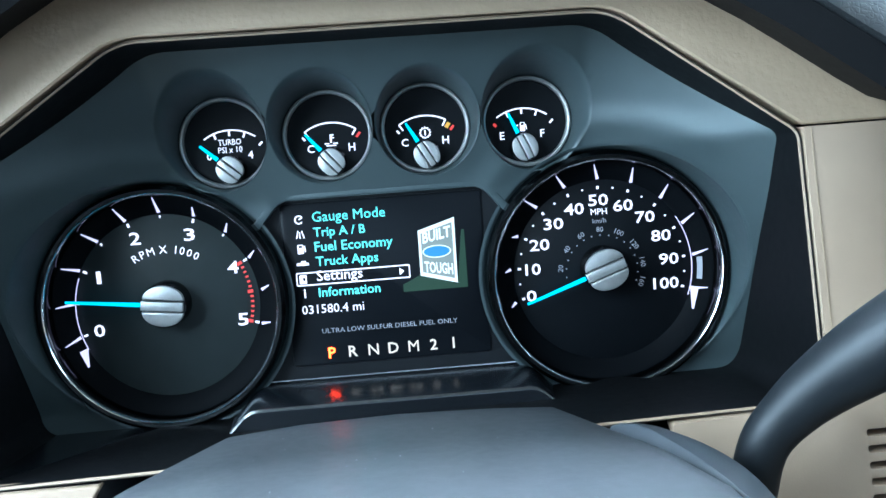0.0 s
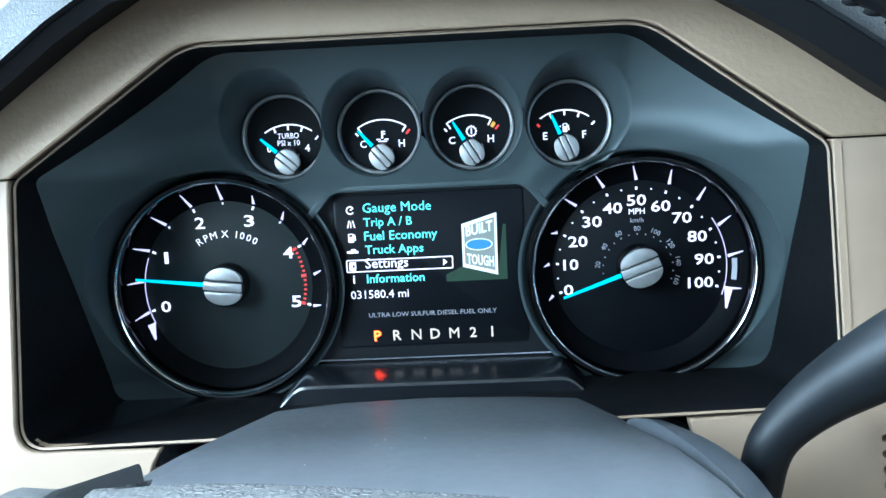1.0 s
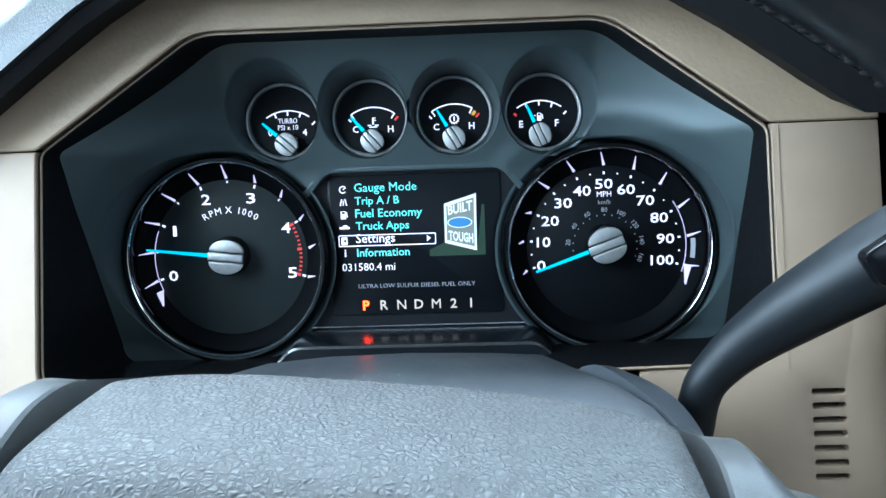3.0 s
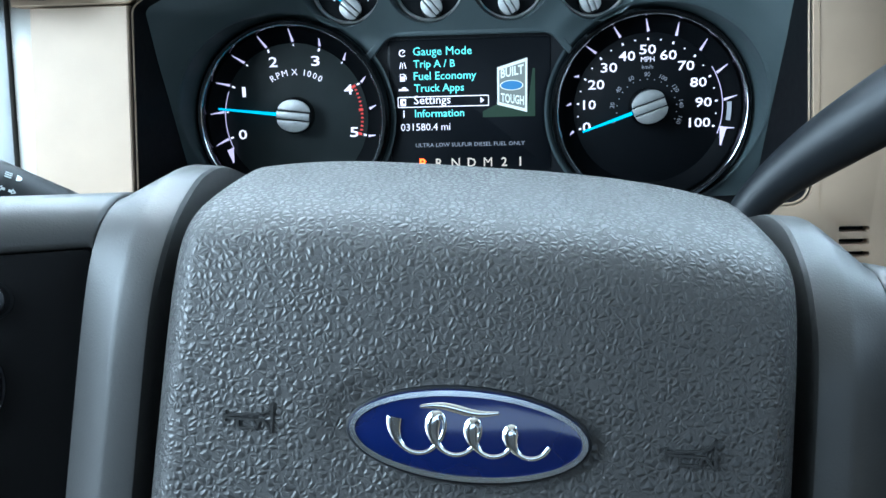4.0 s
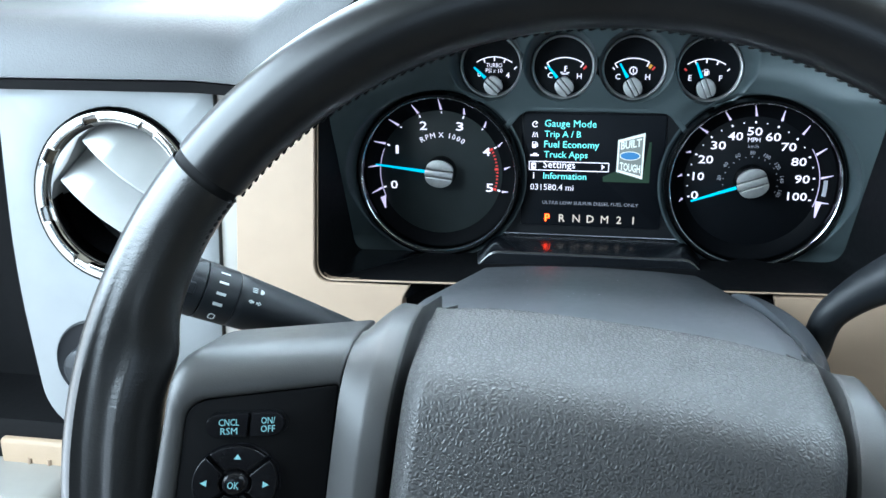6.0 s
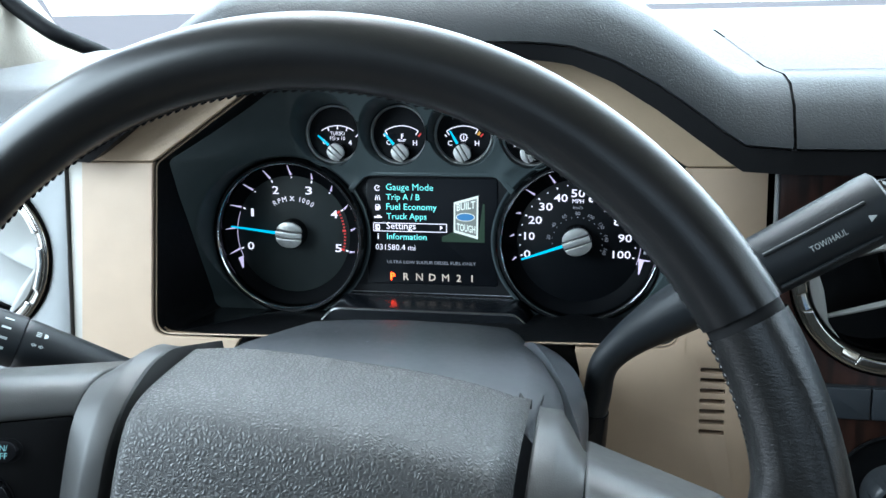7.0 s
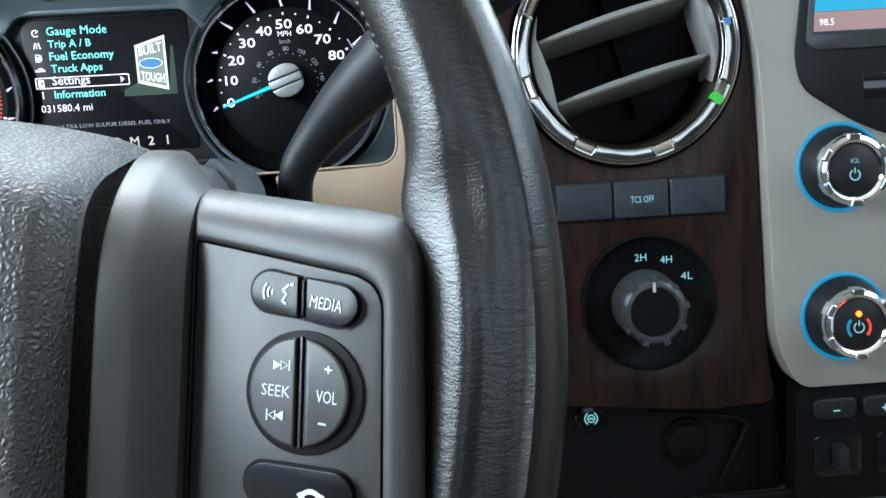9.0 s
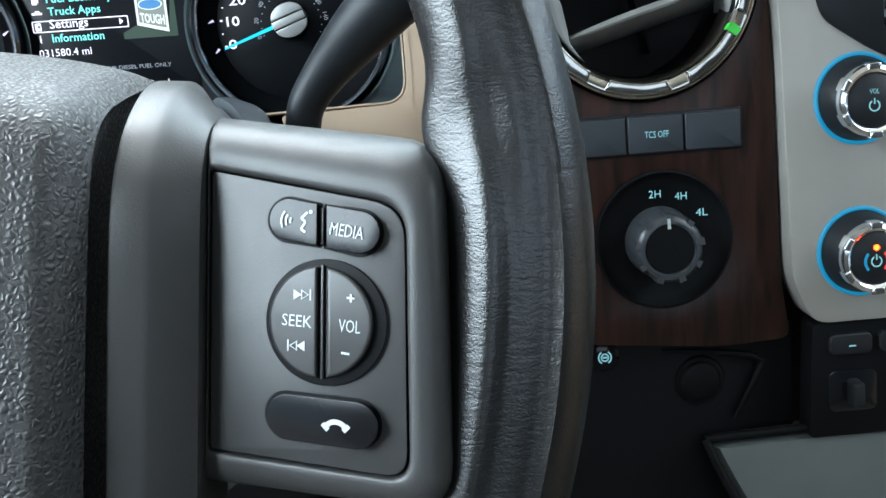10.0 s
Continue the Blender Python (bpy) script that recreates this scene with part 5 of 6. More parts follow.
for k in range(4):
    a0 = 45 + 90 * k + 3
    poly = circle(*OKC, 0.0159, 14, a0=a0, a1=a0 + 84) + circle(*OKC, 0.0060, 14, a0=a0 + 5, a1=a0 + 79)[::-1]
    part("arrow_button", prism(poly, -0.001, 0.0026, 0.0012, 4), RUBBER, lp, "glossy black arrow button", L)
    g = 90 * k + 90
    p = polar(*OKC, 0.0112, g + 0)
    part("arrow_mark", prism([polar(p[0], p[1], 0.0015, g + x) for x in (0, 120, 240)], 0.0024, 0.0029), TEAL, lp, m=L)
part("ok_button", lathe([(0, 0.0042), (0.0020, 0.0041), (0.0038, 0.0036), (0.0048, 0.0026), (0.0052, 0.0012), (0.0052, -0.001)], *OKC, 32), RUBBER, lp, "domed black button", L)
part("lettering", lettering("OK", *OKC, 0.0045, w=0.0042, h=0.0030), TEAL, lp, m=L)
pill(lp, L, rrect(-0.1454, -0.0255, 0.0292, 0.0100, 0.0050, 8, 3), h=0.0024)
part("lettering", lettering("SET", -0.1454, -0.0255, 0.0028, w=0.0052, h=0.0030, turn=3), TEAL, lp, m=L)
part("minus_mark", stroke((-0.1548, -0.0260), (-0.1520, -0.0258), 0.0008, 0.0008, 0.0024), TEAL, lp, m=L)
part("plus_mark", merged(stroke((-0.1390, -0.0251), (-0.1362, -0.0249), 0.0008, 0.0008, 0.0024), stroke((-0.1376, -0.0236), (-0.1376, -0.0264), 0.0008, 0.0008, 0.0025)), TEAL, lp, m=L)

rp, RL = spoke(1)
row = rrect(0.1418, 0.0193, 0.0288, 0.0102, 0.0051, 8, -10.5)
for side, edge in ((-1, 0.1403), (1, 0.1427)):
    pill(rp, RL, half(row, edge, side), h=0.0024)
part("button_divider", block(0.1411, 0.1419, 0.0148, 0.0238, -0.001, 0.0012, 0.0003), PADGREY, rp, m=RL)
part("lettering", lettering("MEDIA", 0.1479, 0.0180, 0.0028, w=0.0084, h=0.0030, turn=-9), PRINT, rp, m=RL)
VM = RL @ Matrix.Translation((0.1357, 0.0204, 0.0024)) @ Matrix.Rotation(radians(-8), 4, "Z")
part("voice_mark", merged(*[arc_bar(-0.0012, 0.0, r, 0.0005, 145, 215, 0.0) for r in (0.0012, 0.0024, 0.0036)],
                          *[stroke(p, q, 0.0006, 0.0006, 0.0) for p, q in (((0.0018, 0.0026), (0.0004, 0.0009)), ((0.0004, 0.0009), (0.0016, 0.0001)), ((0.0016, 0.0001), (0.0007, -0.0018)), ((0.0007, -0.0018), (0.0019, -0.0024)))],
                          prism(circle(0.0026, 0.0027, 0.0005, 8), -0.0001, 0.0003)), PRINT, rp, m=VM)
part("button_well", prism(circle(0.1422, -0.0045, 0.0157, 56), -0.0009, 0.0004, 0.0003), MATT, rp, m=RL)
big = circle(0.1411, -0.0044, 0.0134, 56, 0.0137)
for side, edge in ((-1, 0.1405), (1, 0.1427)):
    part("rocker_button", prism(half(big, edge, side), -0.001, 0.0024, 0.0014, 4), PADGREY, rp, "charcoal rocker button", RL)
part("button_divider", block(0.1412, 0.1420, -0.0185, 0.0098, -0.001, 0.0014, 0.0003), PADGREY, rp, m=RL)
part("lettering", lettering("SEEK", 0.1352, -0.0042, 0.0026, w=0.0078, h=0.0030, turn=-3), PRINT, rp, m=RL)
part("lettering", lettering("VOL", 0.1487, -0.0050, 0.0026, w=0.0054, h=0.0031, turn=-3), PRINT, rp, m=RL)
for x, y, k in ((0.1364, 0.0023, 1), (0.1352, -0.0104, -1)):
    tri = lambda d, z: [(x + k * (d - 0.0021 + z * 0.7), y + 0.0013 - z), (x + k * (d - 0.0021 + z * 0.7), y - 0.0013 + z), (x + k * (d - z), y)]
    part("skip_mark", merged(prism(tri(0.0, 0.0), 0.0023, 0.0027), prism(tri(0.0020, 0.0), 0.0023, 0.0027, holes=[tri(0.0020, 0.0004)]),
                             stroke((x + k * 0.0023, y - 0.0014), (x + k * 0.0023, y + 0.0014), 0.0004, 0.0004, 0.0024)), PRINT, rp, m=RL)
part("plus_mark", merged(stroke((0.1480, 0.0019), (0.1500, 0.0017), 0.0005, 0.0005, 0.0024), stroke((0.1490, 0.0028), (0.1490, 0.0008), 0.0005, 0.0005, 0.0025)), PRINT, rp, m=RL)
part("minus_mark", stroke((0.1467, -0.0115), (0.1487, -0.0117), 0.0005, 0.0005, 0.0024), PRINT, rp, m=RL)
pill(rp, RL, rrect(0.1415, -0.0286, 0.0288, 0.0114, 0.0057, 8, -1.5), h=0.0026)
PM = RL @ Matrix.Translation((0.1454, -0.0293, 0.0027))
part("phone_mark", merged(arc_bar(0.0, -0.0020, 0.0030, 0.0012, 35, 145, 0.0), stroke((-0.0030, -0.0008), (-0.0022, 0.0000), 0.0020, 0.0020, 0.0), stroke((0.0022, 0.0000), (0.0030, -0.0008), 0.0020, 0.0020, 0.0)), PRINT, rp, m=PM)

# ================= right of the wheel: wood panel =================
WD = leaning(0.110, -0.10)
VC = (0.2915, 0.005)
wood_poly = rounded([(0.2262, 0.078), (0.2262, -0.174), (0.330, -0.184), (0.3655, -0.182), (0.3610, -0.150), (0.3580, -0.02), (0.3520, 0.03), (0.338, 0.078)], [0.001, 0.002, 0.01, 0.006, 0.01, 0.03, 0.02, 0.001], 4)
wood = thing("wood_trim_panel", (0.29, -0.1, -0.05), "dark brown wood veneer dash panel", "dash trim", kind="structure")
part("veneer", prism(wood_poly, -0.006, 0.0, 0.0012, holes=[circle(VC[0] + 0.0012, VC[1], 0.0598, 64), circle(0.3000, -0.1250, 0.0352, 48)]), WOOD, wood, m=WD)
part("edge_strip", block(0.2240, 0.2258, -0.04, 0.066, -0.004, 0.0012, 0.0006), SILVER, wood, "thin silver strip", WD)


def air_vent(name, m, ca, cb, label, twist, pitch, marker=False):
    at = m @ Vector((ca, cb, 0))
    v = thing(name, at, label, "air vent", "air vents")
    part("cup", lathe([(0.0568, 0.002), (0.0562, -0.004), (0.053, -0.006), (0.0500, -0.010), (0.0490, -0.045), (0.0, -0.055)], ca, cb, 64), MATT, v, "black vent duct", m)
    ring = part("chrome_ring", lathe([(0.0560, -0.005), (0.0560, 0.0016), (0.0555, 0.0028), (0.0546, 0.0034), (0.0534, 0.0036), (0.0508, 0.0030), (0.0480, 0.0008), (0.0458, -0.0030), (0.0453, -0.012)], ca, cb, 96), VENTCHROME, v, "tinted chrome ring", m)
    for i in range(8):
        g = twist + 45 * i + 8
        # broad flat lobes with narrow gaps between them
        part("ring_tab", prism(circle(ca, cb, 0.0536, 14, a0=g, a1=g + 36) + circle(ca, cb, 0.0478, 14, a0=g + 1.5, a1=g + 34.5)[::-1], -0.003, 0.0042, 0.0009, 3), VENTCHROME, ring, m=m)
    T = m @ Matrix.Translation((ca, cb, 0)) @ Matrix.Rotation(radians(twist), 4, "Z")
    for s in (-1, 1):
        pts = circle(0, 0, 0.0458, 12, a0=-38, a1=38) + [(0.0400, 0.018), (0.0385, 0.0), (0.0400, -0.018)]
        part("end_plate", prism([(s * x, y) for x, y in pts], -0.02, 0.0006, 0.0006), VENT, v, "silver end plate", T)
    for y in (0.0155, -0.0155):
        w = 0.0385
        B = T @ Matrix.Translation((0, y, -0.004)) @ Matrix.Rotation(radians(pitch), 4, "X")
        rows = []
        for i in range(21):
            x = -w + 2 * w * i / 20
            e = 1 - (x / w) ** 2
            f, t = 0.0005 + 0.0045 * e, 0.0012 + 0.0006 * e
            rows.append([(x, -t, f - 0.001), (x, -t * 0.5, f), (x, t * 0.5, f), (x, t, f - 0.001), (x, t * 0.8, -0.014), (x, -0.0004, -0.030), (x, -t * 0.8, -0.014)])
        bm = grid(rows, close=True)
        part("blade", bm, VENT, v, "silver vent blade", B)
    for x in (0.004,):
        part("inner_fin", block(x - 0.0007, x + 0.0007, -0.038, 0.038, -0.045, -0.032, 0.0003), MATT, v, m=T)
    if marker:
        p = polar(ca, cb, 0.0500, -31)
        part("open_mark", prism(rrect(*p, 0.0042, 0.0054, 0.0008, 3, 50), 0.0, 0.0052), material("green_print", (0.05, 0.45, 0.04), 0.5), ring, "green mark", m)
        p = polar(ca, cb, 0.0500, 12)
        part("closed_mark", prism(rrect(*p, 0.0024, 0.0034, 0.0006, 3, 15), 0.0, 0.0049), material("blue_print", (0.05, 0.15, 0.45), 0.5), ring, "blue mark", m)
    return v


air_vent("air_vent", WD @ Matrix.Translation((VC[0] + 0.0012, VC[1], 0)) @ Matrix.Scale(1.05, 4) @ Matrix.Translation((-VC[0], -VC[1], 0)), *VC, "round chrome air vent with open silver blades, in the wood panel", 15, -19, True)

switches = thing("switch_bank", WD @ Vector((0.297, -0.08, 0)), "bank of three black dash switches", "switch bank")
part("switch_frame", prism(rrect(0.2970, -0.0708, 0.0900, 0.0208, 0.0015), -0.002, 0.0008, 0.0004), BLACK, switches, m=WD)
for i, a in enumerate((0.2678, 0.2970, 0.3262)):
    part("switch", prism(rrect(a, -0.0708, 0.0282, 0.0186, 0.001), 0.0, 0.0034, 0.0008, 3), material("slate_switch", (0.013, 0.017, 0.022), 0.4, fine=(0.0005, 0.00003)), switches, "slate black push switch", WD)
part("lettering", lettering("TCS OFF", 0.2975, -0.0708, 0.0036, w=0.0122, h=0.0034), TEAL, switches, m=WD)

dial = thing("four_wheel_drive_dial", WD @ Vector((0.300, -0.125, 0)), "round black four wheel drive selector knob", "knob")
part("dial_plate", lathe([(0.0, -0.003), (0.030, -0.003), (0.0335, -0.0005), (0.0345, 0.0010), (0.0358, 0.0008), (0.0360, -0.002)], 0.3000, -0.1250, 64), MATT, dial, "black dial plate", WD)
knob4 = part("knob", lathe([(0.0180, -0.003), (0.0176, 0.006), (0.0168, 0.0145), (0.0152, 0.0163), (0.0134, 0.0166), (0.0130, 0.0153), (0.0, 0.0153)], 0.2985, -0.1262, 48), COLLAR, dial, "charcoal ribbed knob", WD)
part("knob_cap", lathe([(0.0, 0.0158), (0.0118, 0.0158), (0.0127, 0.0150)], 0.2985, -0.1262, 40), MATT, knob4, "matt black cap of the knob", WD)
for g in range(0, 360, 40):
    p, q = polar(0.2985, -0.1262, 0.0150, g + 10), polar(0.2985, -0.1262, 0.0176, g + 10)
    part("grip_rib", stroke(p, q, 0.003, 0.0036, 0.004, 0.0125), COLLAR, knob4, m=WD)
part("index_mark", stroke(polar(0.2985, -0.1262, 0.0105, 92), polar(0.2985, -0.1262, 0.0155, 92), 0.0015, 0.0015, 0.0166), PRINT, knob4, "white index line", WD)
for t, g in (("2H", 98), ("4H", 66), ("4L", 33)):
    p = polar(0.2995, -0.1255, 0.0245, g)
    part("lettering", lettering(t, p[0], p[1], 0.0005, h=0.0038, w=0.0062), TEAL, dial, m=WD)

# lower black panel with a button, a socket and a pocket
LOW = leaning(0.098, -0.10)
low = thing("lower_switch_panel", LOW @ Vector((0.29, -0.23, 0)), "black lower dash panel with a pocket edge", "dash trim", kind="structure")
part("panel", prism(rounded([(0.2262, -0.168), (0.2262, -0.34), (0.372, -0.34), (0.372, -0.178), (0.335, -0.178)], 0.002), -0.01, 0.0, 0.001), MATT, low, m=LOW)
part("pocket_edge", merged(sweep([(0.300, -0.1875, 0.001), (0.330, -0.1900, 0.003), (0.348, -0.1930, 0.004), (0.3535, -0.1965, 0.004), (0.350, -0.205, 0.004), (0.338, -0.228, 0.003)], [0.001, 0.0016, 0.002, 0.0022, 0.002, 0.001], 10)), MATT, low, "curved pocket edge", LOW)
button = thing("brake_button", LOW @ Vector((0.274, -0.2, 0)), "small round black button with a teal icon", "button")
part("button_body", lathe([(0.0, 0.003), (0.007, 0.0028), (0.0082, 0.0018), (0.0085, -0.002)], 0.2685, -0.1880, 32), RUBBER, button, m=LOW)
part("icon", merged(arc_bar(0.2685, -0.1880, 0.0019, 0.0007, 0, 359, 0.0030), arc_bar(0.2685, -0.1880, 0.0034, 0.0007, 120, 240, 0.0030), arc_bar(0.2685, -0.1880, 0.0034, 0.0007, -60, 60, 0.0030), stroke((0.2673, -0.1880), (0.2697, -0.1880), 0.0009, 0.0009, 0.0030)), TEAL, button, m=LOW)
socket = thing("power_socket", LOW @ Vector((0.3208, -0.22, 0)), "round black power socket cap", "power socket")
part("cap", lathe([(0.0, 0.004), (0.009, 0.004), (0.0105, 0.003), (0.011, 0.0015), (0.0130, 0.0015), (0.0138, 0.0), (0.0140, -0.002)], 0.3205, -0.2060, 40), MATT, socket, m=LOW)

# ================= centre stack =================
SK = leaning(0.112, -0.12)
stack_poly = rounded([(0.339, 0.085), (0.3525, 0.035), (0.3592, -0.010), (0.3630, -0.150), (0.3740, -0.1725), (0.66, -0.1725), (0.66, 0.085)], [0.001, 0.02, 0.02, 0.012, 0.008, 0.001, 0.001], 4)
stack = thing("centre_stack", SK @ Vector((0.5, -0.17, 0)), "warm grey painted centre stack with knobs and a screen", "centre console")
part("fascia", prism(stack_poly, -0.012, 0.0045, 0.0028, 3), STACKGREY, stack, "warm grey painted fascia", SK)
screen_poly = rounded([(0.3890, 0.085), (0.3765, -0.004), (0.3800, -0.020), (0.4100, -0.040), (0.4400, -0.050), (0.66, -0.050), (0.66, 0.085)], [0.001, 0.006, 0.008, 0.02, 0.02, 0.001, 0.001], 5)
part("screen_surround", prism(screen_poly, 0.0, 0.0062, 0.001), BLACK, stack, "black screen surround", SK)
part("screen_bezel", prism(rounded([(0.3915, 0.085), (0.3820, 0.003), (0.3860, -0.0010), (0.66, -0.0010), (0.66, 0.085)], [0.001, 0.003, 0.003, 0.001, 0.001]), 0.004, 0.0078, 0.001), material("slate_screen_frame", (0.05, 0.055, 0.06), 0.35, 0.3), stack, "slate screen frame", SK)
scr = part("touch_screen", prism([(0.3935, 0.085), (0.3850, 0.0065), (0.66, 0.0065), (0.66, 0.085)], 0.005, 0.0081), emitter("dark_screen", (0.01, 0.02, 0.03), 0.3), stack, "lit touch screen", SK)
part("screen_band", prism([(0.3878, 0.0310), (0.3862, 0.0178), (0.66, 0.0178), (0.66, 0.0310)], 0.008, 0.0083), emitter("blue_screen_band", (0.02, 0.35, 0.55), 0.7), scr, "blue screen band", SK)
part("screen_band", prism([(0.3862, 0.0176), (0.3855, 0.0080), (0.66, 0.0080), (0.66, 0.0176)], 0.008, 0.0083), emitter("pink_screen_band", (0.42, 0.26, 0.24), 0.5), scr, "brownish pink screen band", SK)
part("lettering", lettering("98.5", 0.3885, 0.0125, 0.0085, h=0.0032, align="l"), WHITE, scr, m=SK)
part("disc_slot", block(0.4110, 0.60, -0.0265, -0.0135, 0.004, 0.0068, 0.0010), GLOSS, stack, "black disc slot", SK)


def stack_knob(cb, label, fan):
    ca = 0.3986
    K = SK @ Matrix.Translation((ca, cb, 0.004)) @ Matrix.Diagonal((0.84, 0.84, 0.72, 1)) @ Matrix.Translation((-ca, -cb, -0.004))
    k = thing("rotary_knob", SK @ Vector((ca, cb, 0)), label, "knob", "stack knobs")
    part("light_ring", lathe([(0.0248, 0.0040), (0.0250, 0.0062), (0.0262, 0.0066), (0.0272, 0.0058), (0.0274, 0.004)], ca, cb, 64), RINGBLUE, k, "glowing blue ring", K)
    part("skirt", lathe([(0.0250, 0.0042), (0.0247, 0.0075), (0.0225, 0.0150), (0.0205, 0.0215), (0.0195, 0.0225)], ca, cb, 64), STALK, k, "black knurled skirt", K)
    ring = part("chrome_collar", lathe([(0.0205, 0.0195), (0.0210, 0.0235), (0.0200, 0.0265), (0.0178, 0.0275), (0.0160, 0.0262), (0.0155, 0.0245)], ca, cb, 64), CHROME, k, "chrome collar", K)
    for g in range(20, 380, 60):
        part("grip_lug", prism(circle(ca, cb, 0.0214, 8, a0=g, a1=g + 22) + circle(ca, cb, 0.0176, 8, a0=g, a1=g + 22)[::-1], 0.020, 0.0280, 0.0006), CHROME, ring, m=K)
    cap = part("cap", lathe([(0.0, 0.0258), (0.0145, 0.0256), (0.0158, 0.0245), (0.0160, 0.0235)], ca, cb, 48), STALK, k, "black knob cap", K)
    y = cb - 0.002 if fan else cb - 0.003
    part("power_mark", merged(arc_bar(ca, y, 0.0030, 0.0007, 120, 420, 0.0258), stroke((ca, y + 0.001), (ca, y + 0.0042), 0.0007, 0.0007, 0.0258)), TEAL, cap, m=K)
    if fan:
        part("cool_mark", arc_bar(ca, y, 0.0068, 0.0016, 135, 225, 0.0258), RINGBLUE, cap, "blue arc", K)
        part("warm_mark", arc_bar(ca, y, 0.0068, 0.0016, -45, 45, 0.0258), RED, cap, "red arc", K)
        part("lamp_mark", prism(circle(ca, cb + 0.0062, 0.0017, 16), 0.0256, 0.0262), AMBER, cap, "amber lamp", K)
    else:
        part("lettering", lettering("VOL", ca, cb + 0.0052, 0.0260, w=0.0056, h=0.0028), TEAL, cap, m=K)


stack_knob(-0.0600, "black and chrome volume knob with a blue lit ring", False)
stack_knob(-0.1365, "black and chrome fan knob with a blue lit ring", True)
climate = thing("climate_button_row", SK @ Vector((0.5, -0.2, 0)), "row of black climate buttons under the centre stack", "switch bank")
part("button_carrier", prism(rounded([(0.3745, -0.1735), (0.372, -0.235), (0.66, -0.235), (0.66, -0.1735)], 0.003), -0.012, 0.001, 0.001), MATT, climate, m=SK)
for i in range(6):
    a = 0.3935 + 0.0262 * i
    b = part("push_button", prism(rrect(a, -0.1850, 0.0228, 0.0112, 0.0035), 0.0, 0.0040, 0.0012, 3), STALK, climate, "black push button", SK)
    if i % 2 == 0:
        part("minus_mark", stroke((a - 0.0015, -0.1857), (a + 0.0020, -0.1857), 0.0007, 0.0007, 0.0041), TEAL, b, m=SK)
    else:
        part("plus_mark", merged(stroke((a - 0.0018, -0.1857), (a + 0.0018, -0.1857), 0.0007, 0.0007, 0.0041), stroke((a, -0.1875), (a, -0.1839), 0.0007, 0.0007, 0.0042)), TEAL, b, m=SK)
for i in range(4):
    a = 0.395 + 0.034 * i
    part("toggle", prism(rrect(a, -0.2105, 0.0065, 0.013, 0.002), 0.0, 0.009, 0.0015), STALK, climate, "small grey toggle", SK)
    part("toggle_well", prism(rrect(a, -0.2105, 0.026, 0.022, 0.004), -0.003, 0.0016, 0.0006), GLOSS, climate, m=SK)
LIDMAT = material("dark_grey_green_plastic", (0.075, 0.085, 0.080), 0.42, vary=0.05, fine=(0.0007, 0.00006))
tray = thing("console_tray", (0.5, -0.12, -0.30), "dark grey console tray lid under the centre stack", "console tray")
rows = []
for a, s_, k in ((0.3215, 0.0, 0.0), (0.3245, 0.0006, 0.8), (0.332, 0.001, 1.0), (0.42, 0.004, 1.0), (0.66, 0.010, 1.0)):
    rows.append([(a + d, b + s_, c + 0.006 * k) for d, b, c in ((0.0, -0.2380, 0.112), (0.0, -0.2370, 0.128), (0.0004, -0.2385, 0.1325), (0.006, -0.252, 0.139), (0.014, -0.268, 0.146), (0.03, -0.300, 0.160), (0.045, -0.33, 0.17))])
part("lid_panel", grid(rows), LIDMAT, tray, "dark grey lid panel")
part("lid_edge", sweep([(0.3180, -0.2335, 0.134), (0.335, -0.2325, 0.135), (0.42, -0.2300, 0.135), (0.66, -0.2240, 0.135)], 0.0024, 12), MATT, tray, "rounded edge of the lid")
part("lid_edge", sweep([(0.3180, -0.2335, 0.134), (0.3225, -0.246, 0.1395), (0.3305, -0.264, 0.147), (0.348, -0.30, 0.162)], 0.0024, 12), MATT, tray, "rounded edge of the lid")

# ================= left of the wheel =================
LF = leaning(0.085, -0.10)
VL = (-0.3207, -0.0065)
door_side = thing("silver_vent_panel", LF @ Vector((-0.35, -0.15, 0)), "silver painted dash panel round the driver's air vent", "dash trim", kind="structure")
part("panel", prism(rounded([(-0.2480, 0.0705), (-0.405, 0.0705), (-0.402, -0.06), (-0.385, -0.165), (-0.345, -0.19), (-0.2480, -0.19)], [0.002, 0.004, 0.05, 0.02, 0.01, 0.002], 6), -0.01, 0.0, 0.002, 3, holes=[circle(*VL, 0.0606, 64)]), SILVER, door_side, m=LF)
part("side_strip", prism([(-0.2472, 0.0705), (-0.2472, -0.19), (-0.2305, -0.19), (-0.2305, 0.0705)], -0.012, -0.003, 0.001), STACKGREY, door_side, "darker grey strip", LF)
air_vent("air_vent", LF @ Matrix.Translation((*VL, 0)) @ Matrix.Scale(1.06, 4) @ Matrix.Translation((-VL[0], -VL[1], 0)), *VL, "round chrome air vent with closed grey blades, in the silver panel", -34, 62)
lamp = thing("headlamp_switch", LF @ Vector((-0.345, -0.13, 0)), "round black headlamp switch", "knob")
part("plate", lathe([(0.0, 0.001), (0.026, 0.001), (0.0285, 0.002), (0.030, 0.0)], -0.345, -0.125, 48), BLACK, lamp, m=LF)
part("knob", lathe([(0.0, 0.018), (0.012, 0.018), (0.0145, 0.016), (0.016, 0.0)], -0.345, -0.125, 40), STALK, lamp, "black knob", LF)
door = thing("driver_door", (-0.56, -0.5, -0.6), "open tan door with a grey armrest and black window switches", "car door")
part("door_panel", block(-0.60, -0.47, -0.62, 0.05, 0.03, 0.95, 0.02, 3), material("tan_door_skin", (0.34, 0.25, 0.165), 0.6, vary=0.06, grain=(0.0022, 0.0001)), door, "tan door panel")
